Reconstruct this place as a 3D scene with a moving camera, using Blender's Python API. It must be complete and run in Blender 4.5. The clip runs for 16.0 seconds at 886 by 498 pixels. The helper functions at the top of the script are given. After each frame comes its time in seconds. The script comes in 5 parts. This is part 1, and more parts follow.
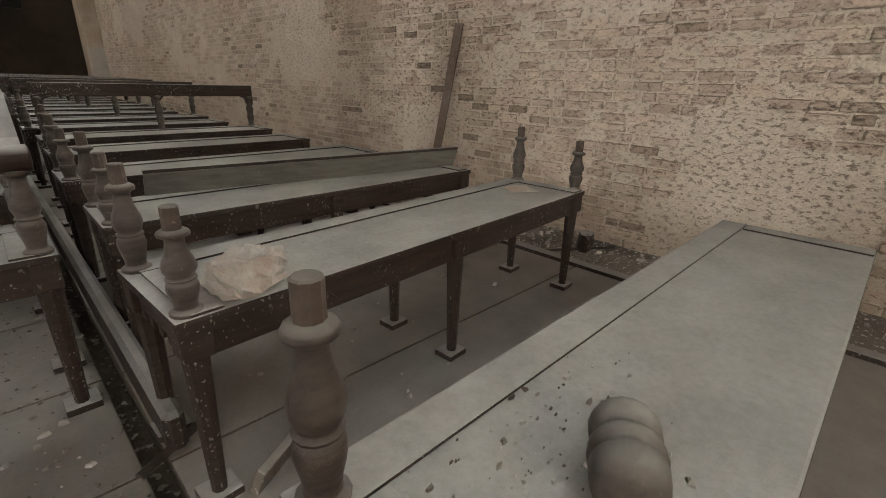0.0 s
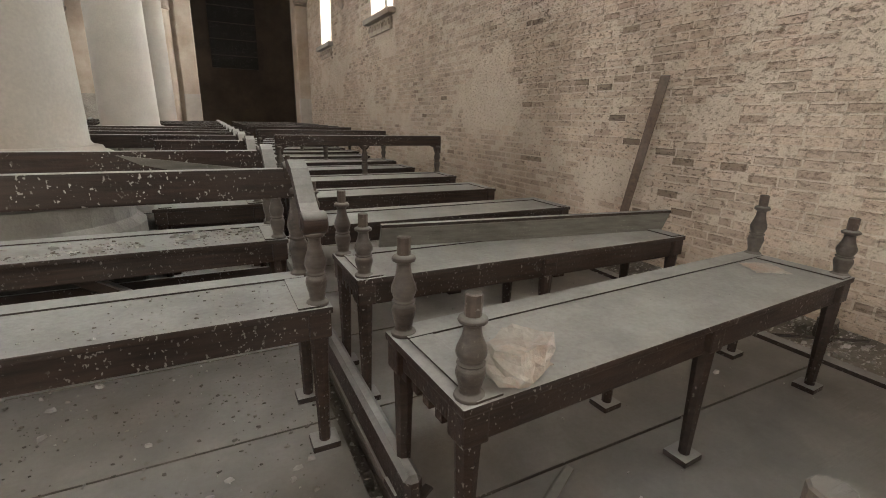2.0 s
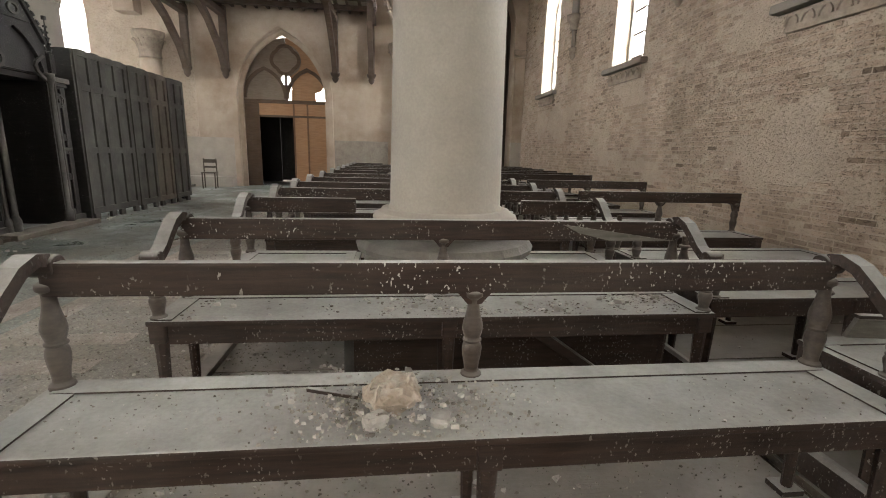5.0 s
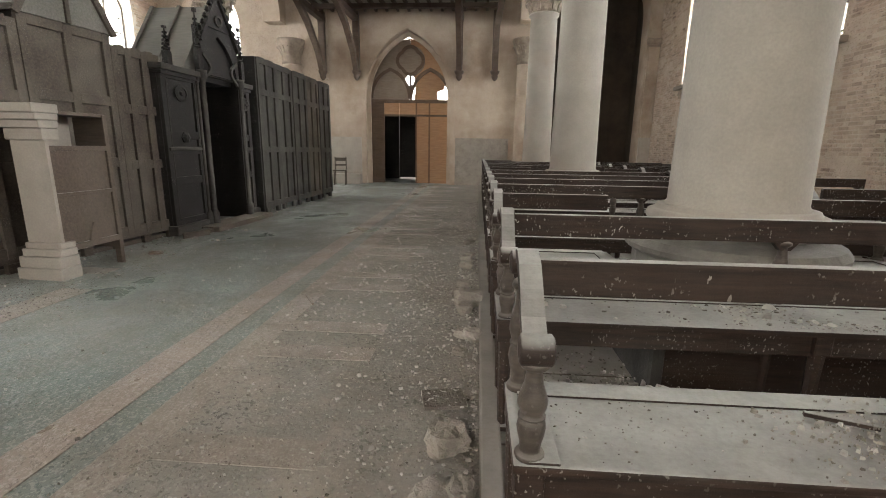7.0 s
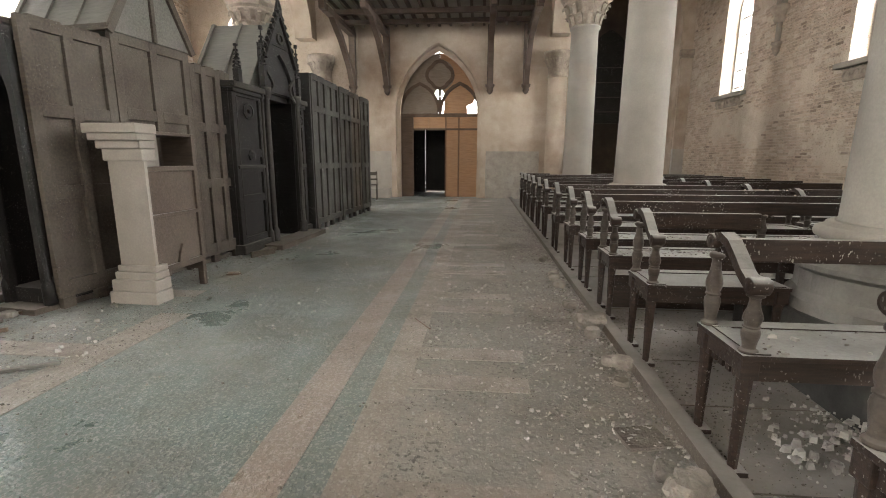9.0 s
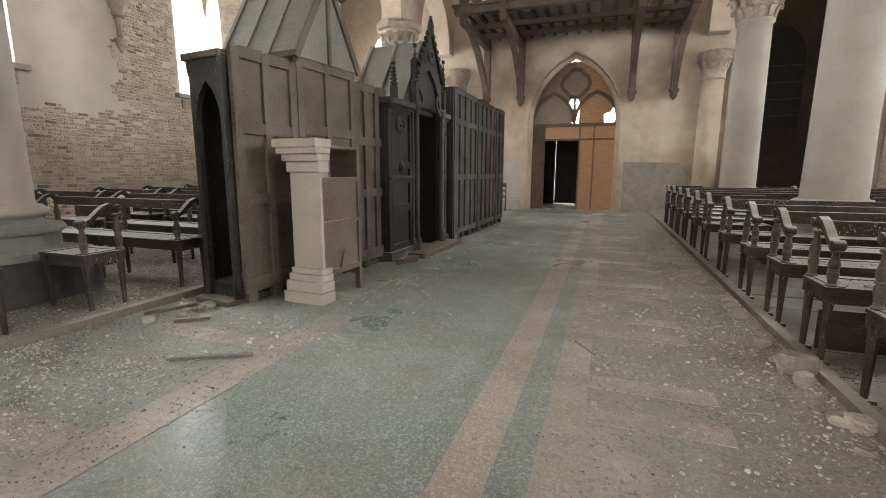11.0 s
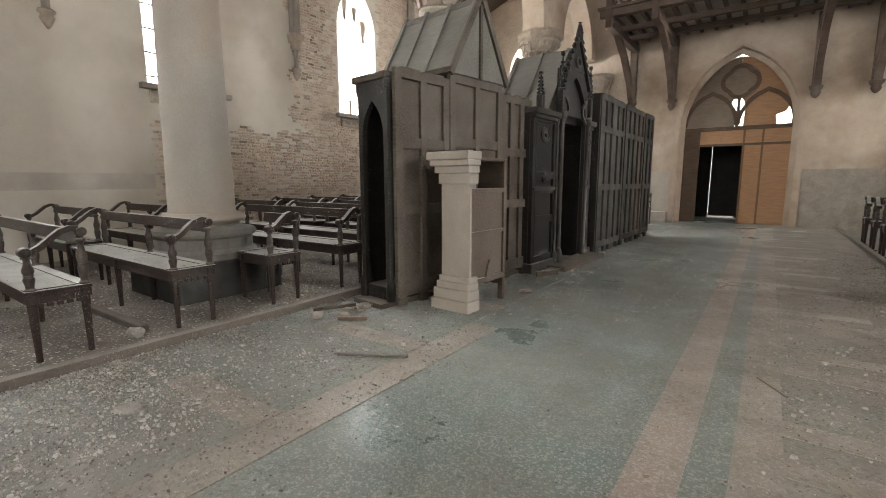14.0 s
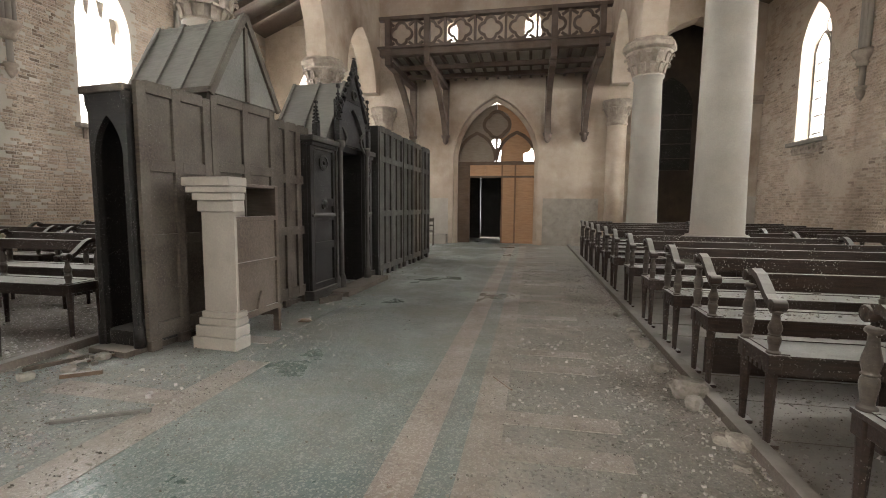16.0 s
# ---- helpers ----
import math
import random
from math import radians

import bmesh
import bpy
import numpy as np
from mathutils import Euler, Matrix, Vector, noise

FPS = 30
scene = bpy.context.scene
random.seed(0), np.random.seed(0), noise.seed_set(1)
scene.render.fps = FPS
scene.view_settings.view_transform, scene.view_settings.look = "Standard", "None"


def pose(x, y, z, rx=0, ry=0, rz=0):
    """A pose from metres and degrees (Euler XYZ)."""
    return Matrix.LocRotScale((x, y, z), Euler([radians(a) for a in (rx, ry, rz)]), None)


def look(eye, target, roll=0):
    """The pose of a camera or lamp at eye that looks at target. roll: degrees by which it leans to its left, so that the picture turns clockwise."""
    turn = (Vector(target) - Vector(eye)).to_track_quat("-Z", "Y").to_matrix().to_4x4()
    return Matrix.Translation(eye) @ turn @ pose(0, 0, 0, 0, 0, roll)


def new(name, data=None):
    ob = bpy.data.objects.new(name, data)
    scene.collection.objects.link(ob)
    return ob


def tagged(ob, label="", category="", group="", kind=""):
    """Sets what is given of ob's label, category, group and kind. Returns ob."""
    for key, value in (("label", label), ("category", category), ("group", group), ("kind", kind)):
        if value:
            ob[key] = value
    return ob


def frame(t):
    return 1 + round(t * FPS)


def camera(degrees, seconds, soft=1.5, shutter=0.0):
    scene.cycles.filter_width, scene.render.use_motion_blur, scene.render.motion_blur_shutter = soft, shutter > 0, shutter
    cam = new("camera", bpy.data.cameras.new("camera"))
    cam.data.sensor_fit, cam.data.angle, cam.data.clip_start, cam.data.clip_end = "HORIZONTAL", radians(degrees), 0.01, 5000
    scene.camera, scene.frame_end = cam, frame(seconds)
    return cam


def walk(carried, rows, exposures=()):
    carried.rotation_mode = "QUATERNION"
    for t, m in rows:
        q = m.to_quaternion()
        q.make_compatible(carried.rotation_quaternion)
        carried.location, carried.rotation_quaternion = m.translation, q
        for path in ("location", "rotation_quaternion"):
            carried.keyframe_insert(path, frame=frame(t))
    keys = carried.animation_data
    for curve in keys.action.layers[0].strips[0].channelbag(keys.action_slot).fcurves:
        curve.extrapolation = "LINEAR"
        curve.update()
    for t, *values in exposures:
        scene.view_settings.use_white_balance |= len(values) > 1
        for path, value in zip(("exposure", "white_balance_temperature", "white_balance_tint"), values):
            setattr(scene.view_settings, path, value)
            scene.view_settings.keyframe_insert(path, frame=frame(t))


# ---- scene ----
cam = camera(88.6, 16.0, 1.0)
ROWS = [
    (0.0, 1.005, 2.400, 0.933, 69.84, -1.64, -44.74),
    (0.5, 0.988, 2.433, 0.940, 69.98, -1.52, -41.77),
    (1.0, 0.971, 2.486, 0.951, 70.56, -1.43, -36.80),
    (1.5, 0.913, 2.551, 0.967, 71.85, -1.20, -31.93),
    (2.0, 0.814, 2.643, 1.012, 74.06, -1.40, -26.66),
    (2.5, 0.673, 2.733, 1.049, 76.54, -1.68, -22.06),
    (3.0, 0.495, 2.809, 1.068, 78.13, -1.68, -16.47),
    (5.5, -0.570, 2.900, 1.162, 77.94, -1.26, -3.69),
    (6.0, -0.839, 2.891, 1.154, 77.99, -1.09, -0.06),
    (6.5, -1.099, 2.950, 1.130, 77.50, -0.91, 3.12),
    (7.0, -1.338, 3.030, 1.117, 77.47, -0.82, 4.36),
    (7.5, -1.514, 3.050, 1.118, 78.57, -0.64, 2.71),
    (8.0, -1.757, 3.050, 1.139, 78.55, -0.45, 2.99),
    (10.5, -2.421, 3.204, 1.150, 80.17, -0.27, 14.18),
    (11.0, -2.473, 3.170, 1.147, 80.28, -0.18, 19.62),
    (11.5, -2.544, 3.162, 1.146, 80.50, -0.09, 24.72),
    (12.0, -2.586, 3.139, 1.147, 80.37, 0.02, 28.95),
    (12.5, -2.614, 3.128, 1.148, 80.43, 0.09, 31.75),
    (13.0, -2.636, 3.125, 1.149, 80.63, 0.11, 34.01),
    (13.5, -2.643, 3.121, 1.157, 80.97, 0.12, 35.21),
    (14.0, -2.643, 3.118, 1.159, 81.47, 0.13, 35.53),
    (14.5, -2.630, 3.133, 1.166, 82.10, 0.08, 33.39),
    (15.0, -2.574, 3.150, 1.181, 82.98, -0.04, 28.08),
    (15.5, -2.495, 3.159, 1.192, 83.85, -0.21, 20.70),
    (16.0, -2.382, 3.162, 1.202, 84.46, -0.43, 10.96),
]

EXPOSURES = [(0.0, 0.24), (2.5, 0.50), (6.0, 0.32), (10.5, 0.60), (13.5, 0.42), (16.0, 0.38)]
WINDOW_POWER, EAST_FILL_POWER = 440.0, 15.0

walk(cam, [(t, pose(x, y, z, rx, ry, rz)) for t, x, y, z, rx, ry, rz in ROWS], EXPOSURES)

# ---- world and light ----
world = bpy.data.worlds.new("sky")
scene.world = world
world.use_nodes = True
wn = world.node_tree.nodes
sky = wn.new("ShaderNodeTexSky")
sky.sky_type = "NISHITA"
sky.sun_disc = False
sky.sun_elevation = radians(38)
sky.sun_rotation = radians(200)
sky.air_density = 1.5
sky.dust_density = 7.0
wn["Background"].inputs["Strength"].default_value = 0.15
world.node_tree.links.new(sky.outputs[0], wn["Background"].inputs["Color"])
sun = new("sun", bpy.data.lights.new("sun", "SUN"))
sun.data.energy = 1.0
sun.data.angle = radians(12)
sun.data.color = (1.0, 0.95, 0.88)
sun.matrix_world = look((20, -30, 30), (0, 0, 0))


def opening_light(x, y, z, wide, high, rz, power, colour=(1.0, 0.985, 0.96)):
    """An area lamp in one opening: window daylight; at the unseen east end, added fill."""
    lamp = new("daylight_and_fill", bpy.data.lights.new("daylight_and_fill", "AREA"))
    lamp.data.shape, lamp.data.size, lamp.data.size_y = "RECTANGLE", wide, high
    lamp.data.energy, lamp.data.color, lamp.data.spread = power, colour, radians(168)
    lamp.matrix_world = pose(x, y, z, 90, 0, rz)
    return lamp


# ---- materials ----
def material(name):
    m = bpy.data.materials.new(name)
    m.use_nodes = True
    nt = m.node_tree
    return m, nt, nt.nodes["Principled BSDF"]


def node(nt, kind, **values):
    n = nt.nodes.new(kind)
    for key, value in values.items():
        if key in n.inputs:
            n.inputs[key].default_value = value
    return n


def noise_fac(nt, scale, detail=4.0, rough=0.55, lo=0.35, hi=0.65, coords=None, stretch=(1, 1, 1)):
    """A noise mask from 0 to 1, in metres."""
    if coords is None:
        coords = nt.nodes.new("ShaderNodeTexCoord").outputs["Object"]
    mp = nt.nodes.new("ShaderNodeMapping")
    mp.inputs["Scale"].default_value = stretch
    nt.links.new(coords, mp.inputs["Vector"])
    n = node(nt, "ShaderNodeTexNoise", Scale=scale, Detail=detail, Roughness=rough)
    nt.links.new(mp.outputs[0], n.inputs["Vector"])
    r = nt.nodes.new("ShaderNodeMapRange")
    r.inputs["From Min"].default_value, r.inputs["From Max"].default_value = lo, hi
    nt.links.new(n.outputs["Fac"], r.inputs["Value"])
    return r.outputs["Result"]


def mix(nt, fac, a, b):
    """A colour mix; a and b are colours or sockets."""
    n = nt.nodes.new("ShaderNodeMix")
    n.data_type = "RGBA"
    for sock, value in ((n.inputs[0], fac), (n.inputs[6], a), (n.inputs[7], b)):
        if isinstance(value, (int, float)):
            sock.default_value = value
        elif isinstance(value, tuple):
            sock.default_value = (*value, 1)
        else:
            nt.links.new(value, sock)
    return n.outputs[2]


def maths(nt, op, a, b):
    n = nt.nodes.new("ShaderNodeMath")
    n.operation = op
    for sock, value in ((n.inputs[0], a), (n.inputs[1], b)):
        if isinstance(value, (int, float)):
            sock.default_value = value
        else:
            nt.links.new(value, sock)
    return n.outputs[0]


def relief(nt, bsdf, height, strength=0.4, distance=0.01):
    b = node(nt, "ShaderNodeBump", Strength=strength, Distance=distance)
    nt.links.new(height, b.inputs["Height"])
    nt.links.new(b.outputs[0], bsdf.inputs["Normal"])


def world_coords(nt):
    return nt.nodes.new("ShaderNodeNewGeometry").outputs["Position"]


def up_mask(nt, lo=0.35, hi=0.9):
    """1 on faces that look up, where dust settles."""
    g = nt.nodes.new("ShaderNodeNewGeometry")
    s = nt.nodes.new("ShaderNodeSeparateXYZ")
    nt.links.new(g.outputs["Normal"], s.inputs[0])
    r = nt.nodes.new("ShaderNodeMapRange")
    r.inputs["From Min"].default_value, r.inputs["From Max"].default_value = lo, hi
    nt.links.new(s.outputs["Z"], r.inputs["Value"])
    return r.outputs["Result"]


def dusty_wood(name, dark, light, dust=(0.30, 0.285, 0.26), dust_amount=0.92, rough=0.62, specks=0.6, film=0.10):
    """Old stained wood with grain, a coat of dust on what looks up, and pale bird-dropping specks."""
    m, nt, b = material(name)
    pos = world_coords(nt)
    grain = noise_fac(nt, 9, 6, 0.6, 0.3, 0.7, pos, (0.6, 6, 6))
    base = mix(nt, grain, dark, light)
    patch = noise_fac(nt, 3.1, 3, 0.5, 0.3, 0.75, pos)
    base = mix(nt, maths(nt, "MULTIPLY", patch, film), base, dust)
    fine = noise_fac(nt, 60, 5, 0.7, 0.25, 0.6, pos)
    up = maths(nt, "MULTIPLY", up_mask(nt), maths(nt, "ADD", maths(nt, "MULTIPLY", fine, 0.2), dust_amount - 0.2))
    dustcol = mix(nt, noise_fac(nt, 5, 4, 0.6, 0.3, 0.7, pos), dust, tuple(c * 0.72 for c in dust))
    col = mix(nt, up, base, dustcol)
    spk = maths(nt, "MULTIPLY", noise_fac(nt, 120, 2, 0.4, 0.655, 0.69, pos, (1, 1, 0.7)), noise_fac(nt, 4.5, 3, 0.5, 0.44, 0.6, pos))
    spk = maths(nt, "MULTIPLY", spk, maths(nt, "SUBTRACT", 1.0, maths(nt, "MULTIPLY", up_mask(nt), 0.93)))
    col = mix(nt, maths(nt, "MULTIPLY", spk, specks), col, (0.6, 0.59, 0.55))
    drip = maths(nt, "MULTIPLY", noise_fac(nt, 60, 2, 0.5, 0.69, 0.715, pos, (1, 1, 0.4)), noise_fac(nt, 3.2, 3, 0.5, 0.52, 0.62, pos))
    drip = maths(nt, "MULTIPLY", drip, maths(nt, "SUBTRACT", 1.0, up_mask(nt)))
    col = mix(nt, maths(nt, "MULTIPLY", drip, specks * 0.8), col, (0.5, 0.485, 0.45))
    nt.links.new(col, b.inputs["Base Color"])
    r = mix(nt, up, (rough, rough, rough), (0.95, 0.95, 0.95))
    nt.links.new(r, b.inputs["Roughness"])
    b.inputs["Specular IOR Level"].default_value = 0.22
    relief(nt, b, maths(nt, "ADD", grain, maths(nt, "MULTIPLY", fine, 0.5)), 0.25, 0.004)
    return m


def rough_stuff(name, a, c, scale=6.0, rough=0.9, bump=0.4, second=None, second_scale=1.2, lo=0.35, hi=0.65, dist=0.01, spec=0.25, by_object=0.0, specks=None):
    """Stone, plaster, earth: two colours at a coarse scale, grain at a fine one."""
    m, nt, b = material(name)
    pos = world_coords(nt)
    col = mix(nt, noise_fac(nt, scale, 6, 0.62, lo, hi, pos), a, c)
    if second:
        col = mix(nt, noise_fac(nt, second_scale, 5, 0.6, 0.5, 0.68, pos), col, second)
    grain = noise_fac(nt, 70, 4, 0.6, 0.3, 0.7, pos)
    col = mix(nt, maths(nt, "MULTIPLY", grain, 0.18), col, (0.06, 0.055, 0.05))
    if specks:
        col = mix(nt, noise_fac(nt, 45, 2, 0.4, 0.62, 0.66, pos), col, specks)
    if by_object:
        o = nt.nodes.new("ShaderNodeObjectInfo")
        g = nt.nodes.new("ShaderNodeNewGeometry")
        v = maths(nt, "ADD", o.outputs["Random"], g.outputs["Random Per Island"])
        v = maths(nt, "FRACT", v, 0.0)
        hsv = nt.nodes.new("ShaderNodeHueSaturation")
        nt.links.new(maths(nt, "ADD", maths(nt, "MULTIPLY", v, by_object), 1 - by_object / 2), hsv.inputs["Value"])
        nt.links.new(col, hsv.inputs["Color"])
        col = hsv.outputs[0]
    nt.links.new(col, b.inputs["Base Color"])
    b.inputs["Roughness"].default_value = rough
    b.inputs["Specular IOR Level"].default_value = spec
    h = maths(nt, "ADD", noise_fac(nt, scale * 3, 5, 0.6, 0.2, 0.8, pos), maths(nt, "MULTIPLY", grain, 0.4))
    relief(nt, b, h, bump, dist)
    return m


WOOD = dusty_wood("pew_wood", (0.010, 0.006, 0.0045), (0.032, 0.018, 0.0125), dust=(0.315, 0.312, 0.296), dust_amount=0.96, specks=0.22, film=0.05)
RAIL = dusty_wood("dropping_stained_wood", (0.010, 0.006, 0.0045), (0.032, 0.018, 0.0125), dust=(0.315, 0.312, 0.296), dust_amount=0.96, specks=0.5, film=0.05)
TURNED = dusty_wood("turned_wood", (0.020, 0.014, 0.011), (0.055, 0.041, 0.032), dust=(0.20, 0.19, 0.172), film=0.20, rough=0.55, specks=0.04)
RAW = dusty_wood("raw_tenon_wood", (0.035, 0.024, 0.018), (0.068, 0.047, 0.036), dust=(0.16, 0.148, 0.132), film=0.2, specks=0.1)
BOOTH = dusty_wood("weathered_panel_wood", (0.024, 0.0185, 0.0138), (0.064, 0.049, 0.037), dust=(0.155, 0.138, 0.116), specks=0.12, film=0.34, rough=0.75)
ROOFBOARD = dusty_wood("grey_roof_boards", (0.065, 0.062, 0.053), (0.125, 0.12, 0.104), dust=(0.2, 0.19, 0.17), specks=0.1, film=0.3, rough=0.8)
DARKPANEL = dusty_wood("dark_panel_and_gloss_wood", (0.009, 0.0082, 0.007), (0.030, 0.026, 0.0215), dust=(0.13, 0.122, 0.108), specks=0.1, film=0.26, rough=0.7)
TYMPANUM = dusty_wood("stained_tympanum_board", (0.15, 0.115, 0.085), (0.23, 0.18, 0.14), specks=0.0, film=0.2, rough=0.8)
BATTEN = dusty_wood("door_battens", (0.13, 0.068, 0.036), (0.19, 0.108, 0.06), specks=0.0, film=0.1, rough=0.7)
# Black carved wood; also colours interiors and the lobby dark in place of shade.
BLACK = dusty_wood("black_wood_and_shade", (0.005, 0.0042, 0.0038), (0.014, 0.0115, 0.010), dust=(0.11, 0.105, 0.097), specks=0.2, film=0.05)
BEAM = dusty_wood("gallery_timber", (0.040, 0.024, 0.016), (0.080, 0.050, 0.034), specks=0.0, film=0.2)
PLY = dusty_wood("door_boards", (0.29, 0.155, 0.080), (0.39, 0.228, 0.125), dust=(0.3, 0.26, 0.2), specks=0.05, film=0.15, rough=0.6)
OAK = dusty_wood("old_door_oak", (0.07, 0.045, 0.03), (0.12, 0.08, 0.05), specks=0.05)
PLATFORM = dusty_wood("platform_boards", (0.08, 0.066, 0.054), (0.12, 0.10, 0.082), dust=(0.235, 0.224, 0.203), dust_amount=0.92, specks=0.3)
PLASTER = rough_stuff("limewash_plaster", (0.385, 0.310, 0.242), (0.480, 0.402, 0.325), 2.0, 0.92, 0.35, (0.29, 0.215, 0.158), 0.7)
PALEPLASTER = rough_stuff("pale_plaster", (0.43, 0.39, 0.335), (0.51, 0.47, 0.41), 1.2, 0.92, 0.25, (0.39, 0.335, 0.28), 0.45)
STONE = rough_stuff("column_limestone", (0.232, 0.211, 0.183), (0.285, 0.261, 0.228), 1.6, 0.85, 0.2, (0.262, 0.212, 0.170), 0.6, dist=0.004)
CARVED = rough_stuff("carved_stone", (0.25, 0.208, 0.168), (0.36, 0.305, 0.25), 9, 0.9, 0.5)
PLINTH = rough_stuff("dark_plinth_stone", (0.028, 0.027, 0.025), (0.052, 0.05, 0.046), 4, 0.8, 0.3)
DADO = rough_stuff("dado_render", (0.36, 0.33, 0.29), (0.44, 0.40, 0.35), 3, 0.9, 0.3)


def brickwork(name, a, c, dark, by_object, spalled=0.75):
    """Old brick under a worn lime wash: pale skin, brown pockets where it has spalled, uneven face."""
    m, nt, b = material(name)
    pos = world_coords(nt)
    col = mix(nt, noise_fac(nt, 4.5, 6, 0.65, 0.3, 0.7, pos), a, c)
    o = nt.nodes.new("ShaderNodeObjectInfo")
    g = nt.nodes.new("ShaderNodeNewGeometry")
    v = maths(nt, "FRACT", maths(nt, "ADD", o.outputs["Random"], g.outputs["Random Per Island"]), 0.0)
    hsv = nt.nodes.new("ShaderNodeHueSaturation")
    nt.links.new(maths(nt, "ADD", maths(nt, "MULTIPLY", v, by_object), 1 - by_object / 2), hsv.inputs["Value"])
    nt.links.new(col, hsv.inputs["Color"])
    area = noise_fac(nt, 0.55, 3, 0.5, 0.33, 0.62, pos)
    pocket = noise_fac(nt, 30, 5, 0.74, 0.555, 0.615, pos, (1, 0.78, 1.6))
    pocket = maths(nt, "MULTIPLY", pocket, maths(nt, "ADD", maths(nt, "MULTIPLY", area, 0.85), 0.12))
    worn = nt.nodes.new("ShaderNodeMapRange")
    worn.inputs["From Min"].default_value, worn.inputs["From Max"].default_value = 0.86, 0.96
    nt.links.new(v, worn.inputs["Value"])
    worn = maths(nt, "MULTIPLY", worn.outputs[0], maths(nt, "MULTIPLY", maths(nt, "ADD", area, 0.2), by_object * 2.0))
    col = mix(nt, worn, hsv.outputs[0], dark)
    col = mix(nt, maths(nt, "MULTIPLY", pocket, spalled), col, dark)
    fine = noise_fac(nt, 90, 3, 0.6, 0.3, 0.7, pos)
    col = mix(nt, maths(nt, "MULTIPLY", fine, 0.15), col, (0.08, 0.06, 0.045))
    nt.links.new(col, b.inputs["Base Color"])
    b.inputs["Roughness"].default_value = 0.93
    b.inputs["Specular IOR Level"].default_value = 0.2
    h = maths(nt, "SUBTRACT", maths(nt, "ADD", noise_fac(nt, 30, 5, 0.65, 0.2, 0.8, pos), maths(nt, "MULTIPLY", fine, 0.3)), maths(nt, "MULTIPLY", pocket, 1.6))
    relief(nt, b, h, 0.9, 0.014)
    return m


BRICK = brickwork("limewashed_brick", (0.395, 0.308, 0.240), (0.505, 0.413, 0.330), (0.115, 0.086, 0.066), 0.34, 0.92)
MORTAR = brickwork("lime_mortar", (0.445, 0.370, 0.295), (0.545, 0.465, 0.380), (0.13, 0.098, 0.076), 0.0, 0.7)
EARTH = rough_stuff("dust_and_rubble", (0.115, 0.10, 0.085), (0.185, 0.168, 0.145), 3, 0.97, 0.8, (0.22, 0.20, 0.175), 1.6, dist=0.02, specks=(0.42, 0.40, 0.37))
RUBBLE = rough_stuff("grey_rubble_stone", (0.17, 0.155, 0.135), (0.30, 0.275, 0.24), 14, 0.95, 0.7, (0.12, 0.108, 0.092), 7, by_object=0.5)
CHIP = rough_stuff("plaster_chips", (0.235, 0.222, 0.202), (0.37, 0.352, 0.325), 9, 0.95, 0.4, by_object=0.7)
ROOFM = dusty_wood("roof_timber", (0.06, 0.045, 0.035), (0.11, 0.085, 0.065), specks=0.0)
PED = rough_stuff("painted_pedestal", (0.225, 0.20, 0.172), (0.275, 0.245, 0.212), 3, 0.85, 0.15, (0.19, 0.165, 0.14), 1.5, dist=0.004)
PALEWOOD = dusty_wood("pedestal_inner_wood", (0.042, 0.030, 0.0215), (0.078, 0.056, 0.041), specks=0.05, film=0.08)
IRON = rough_stuff("rusty_iron", (0.03, 0.026, 0.024), (0.06, 0.045, 0.035), 12, 0.7, 0.3)
PAPER = rough_stuff("crumpled_stained_paper", (0.29, 0.26, 0.23), (0.40, 0.37, 0.335), 14, 0.9, 0.3, (0.36, 0.27, 0.22), 9)


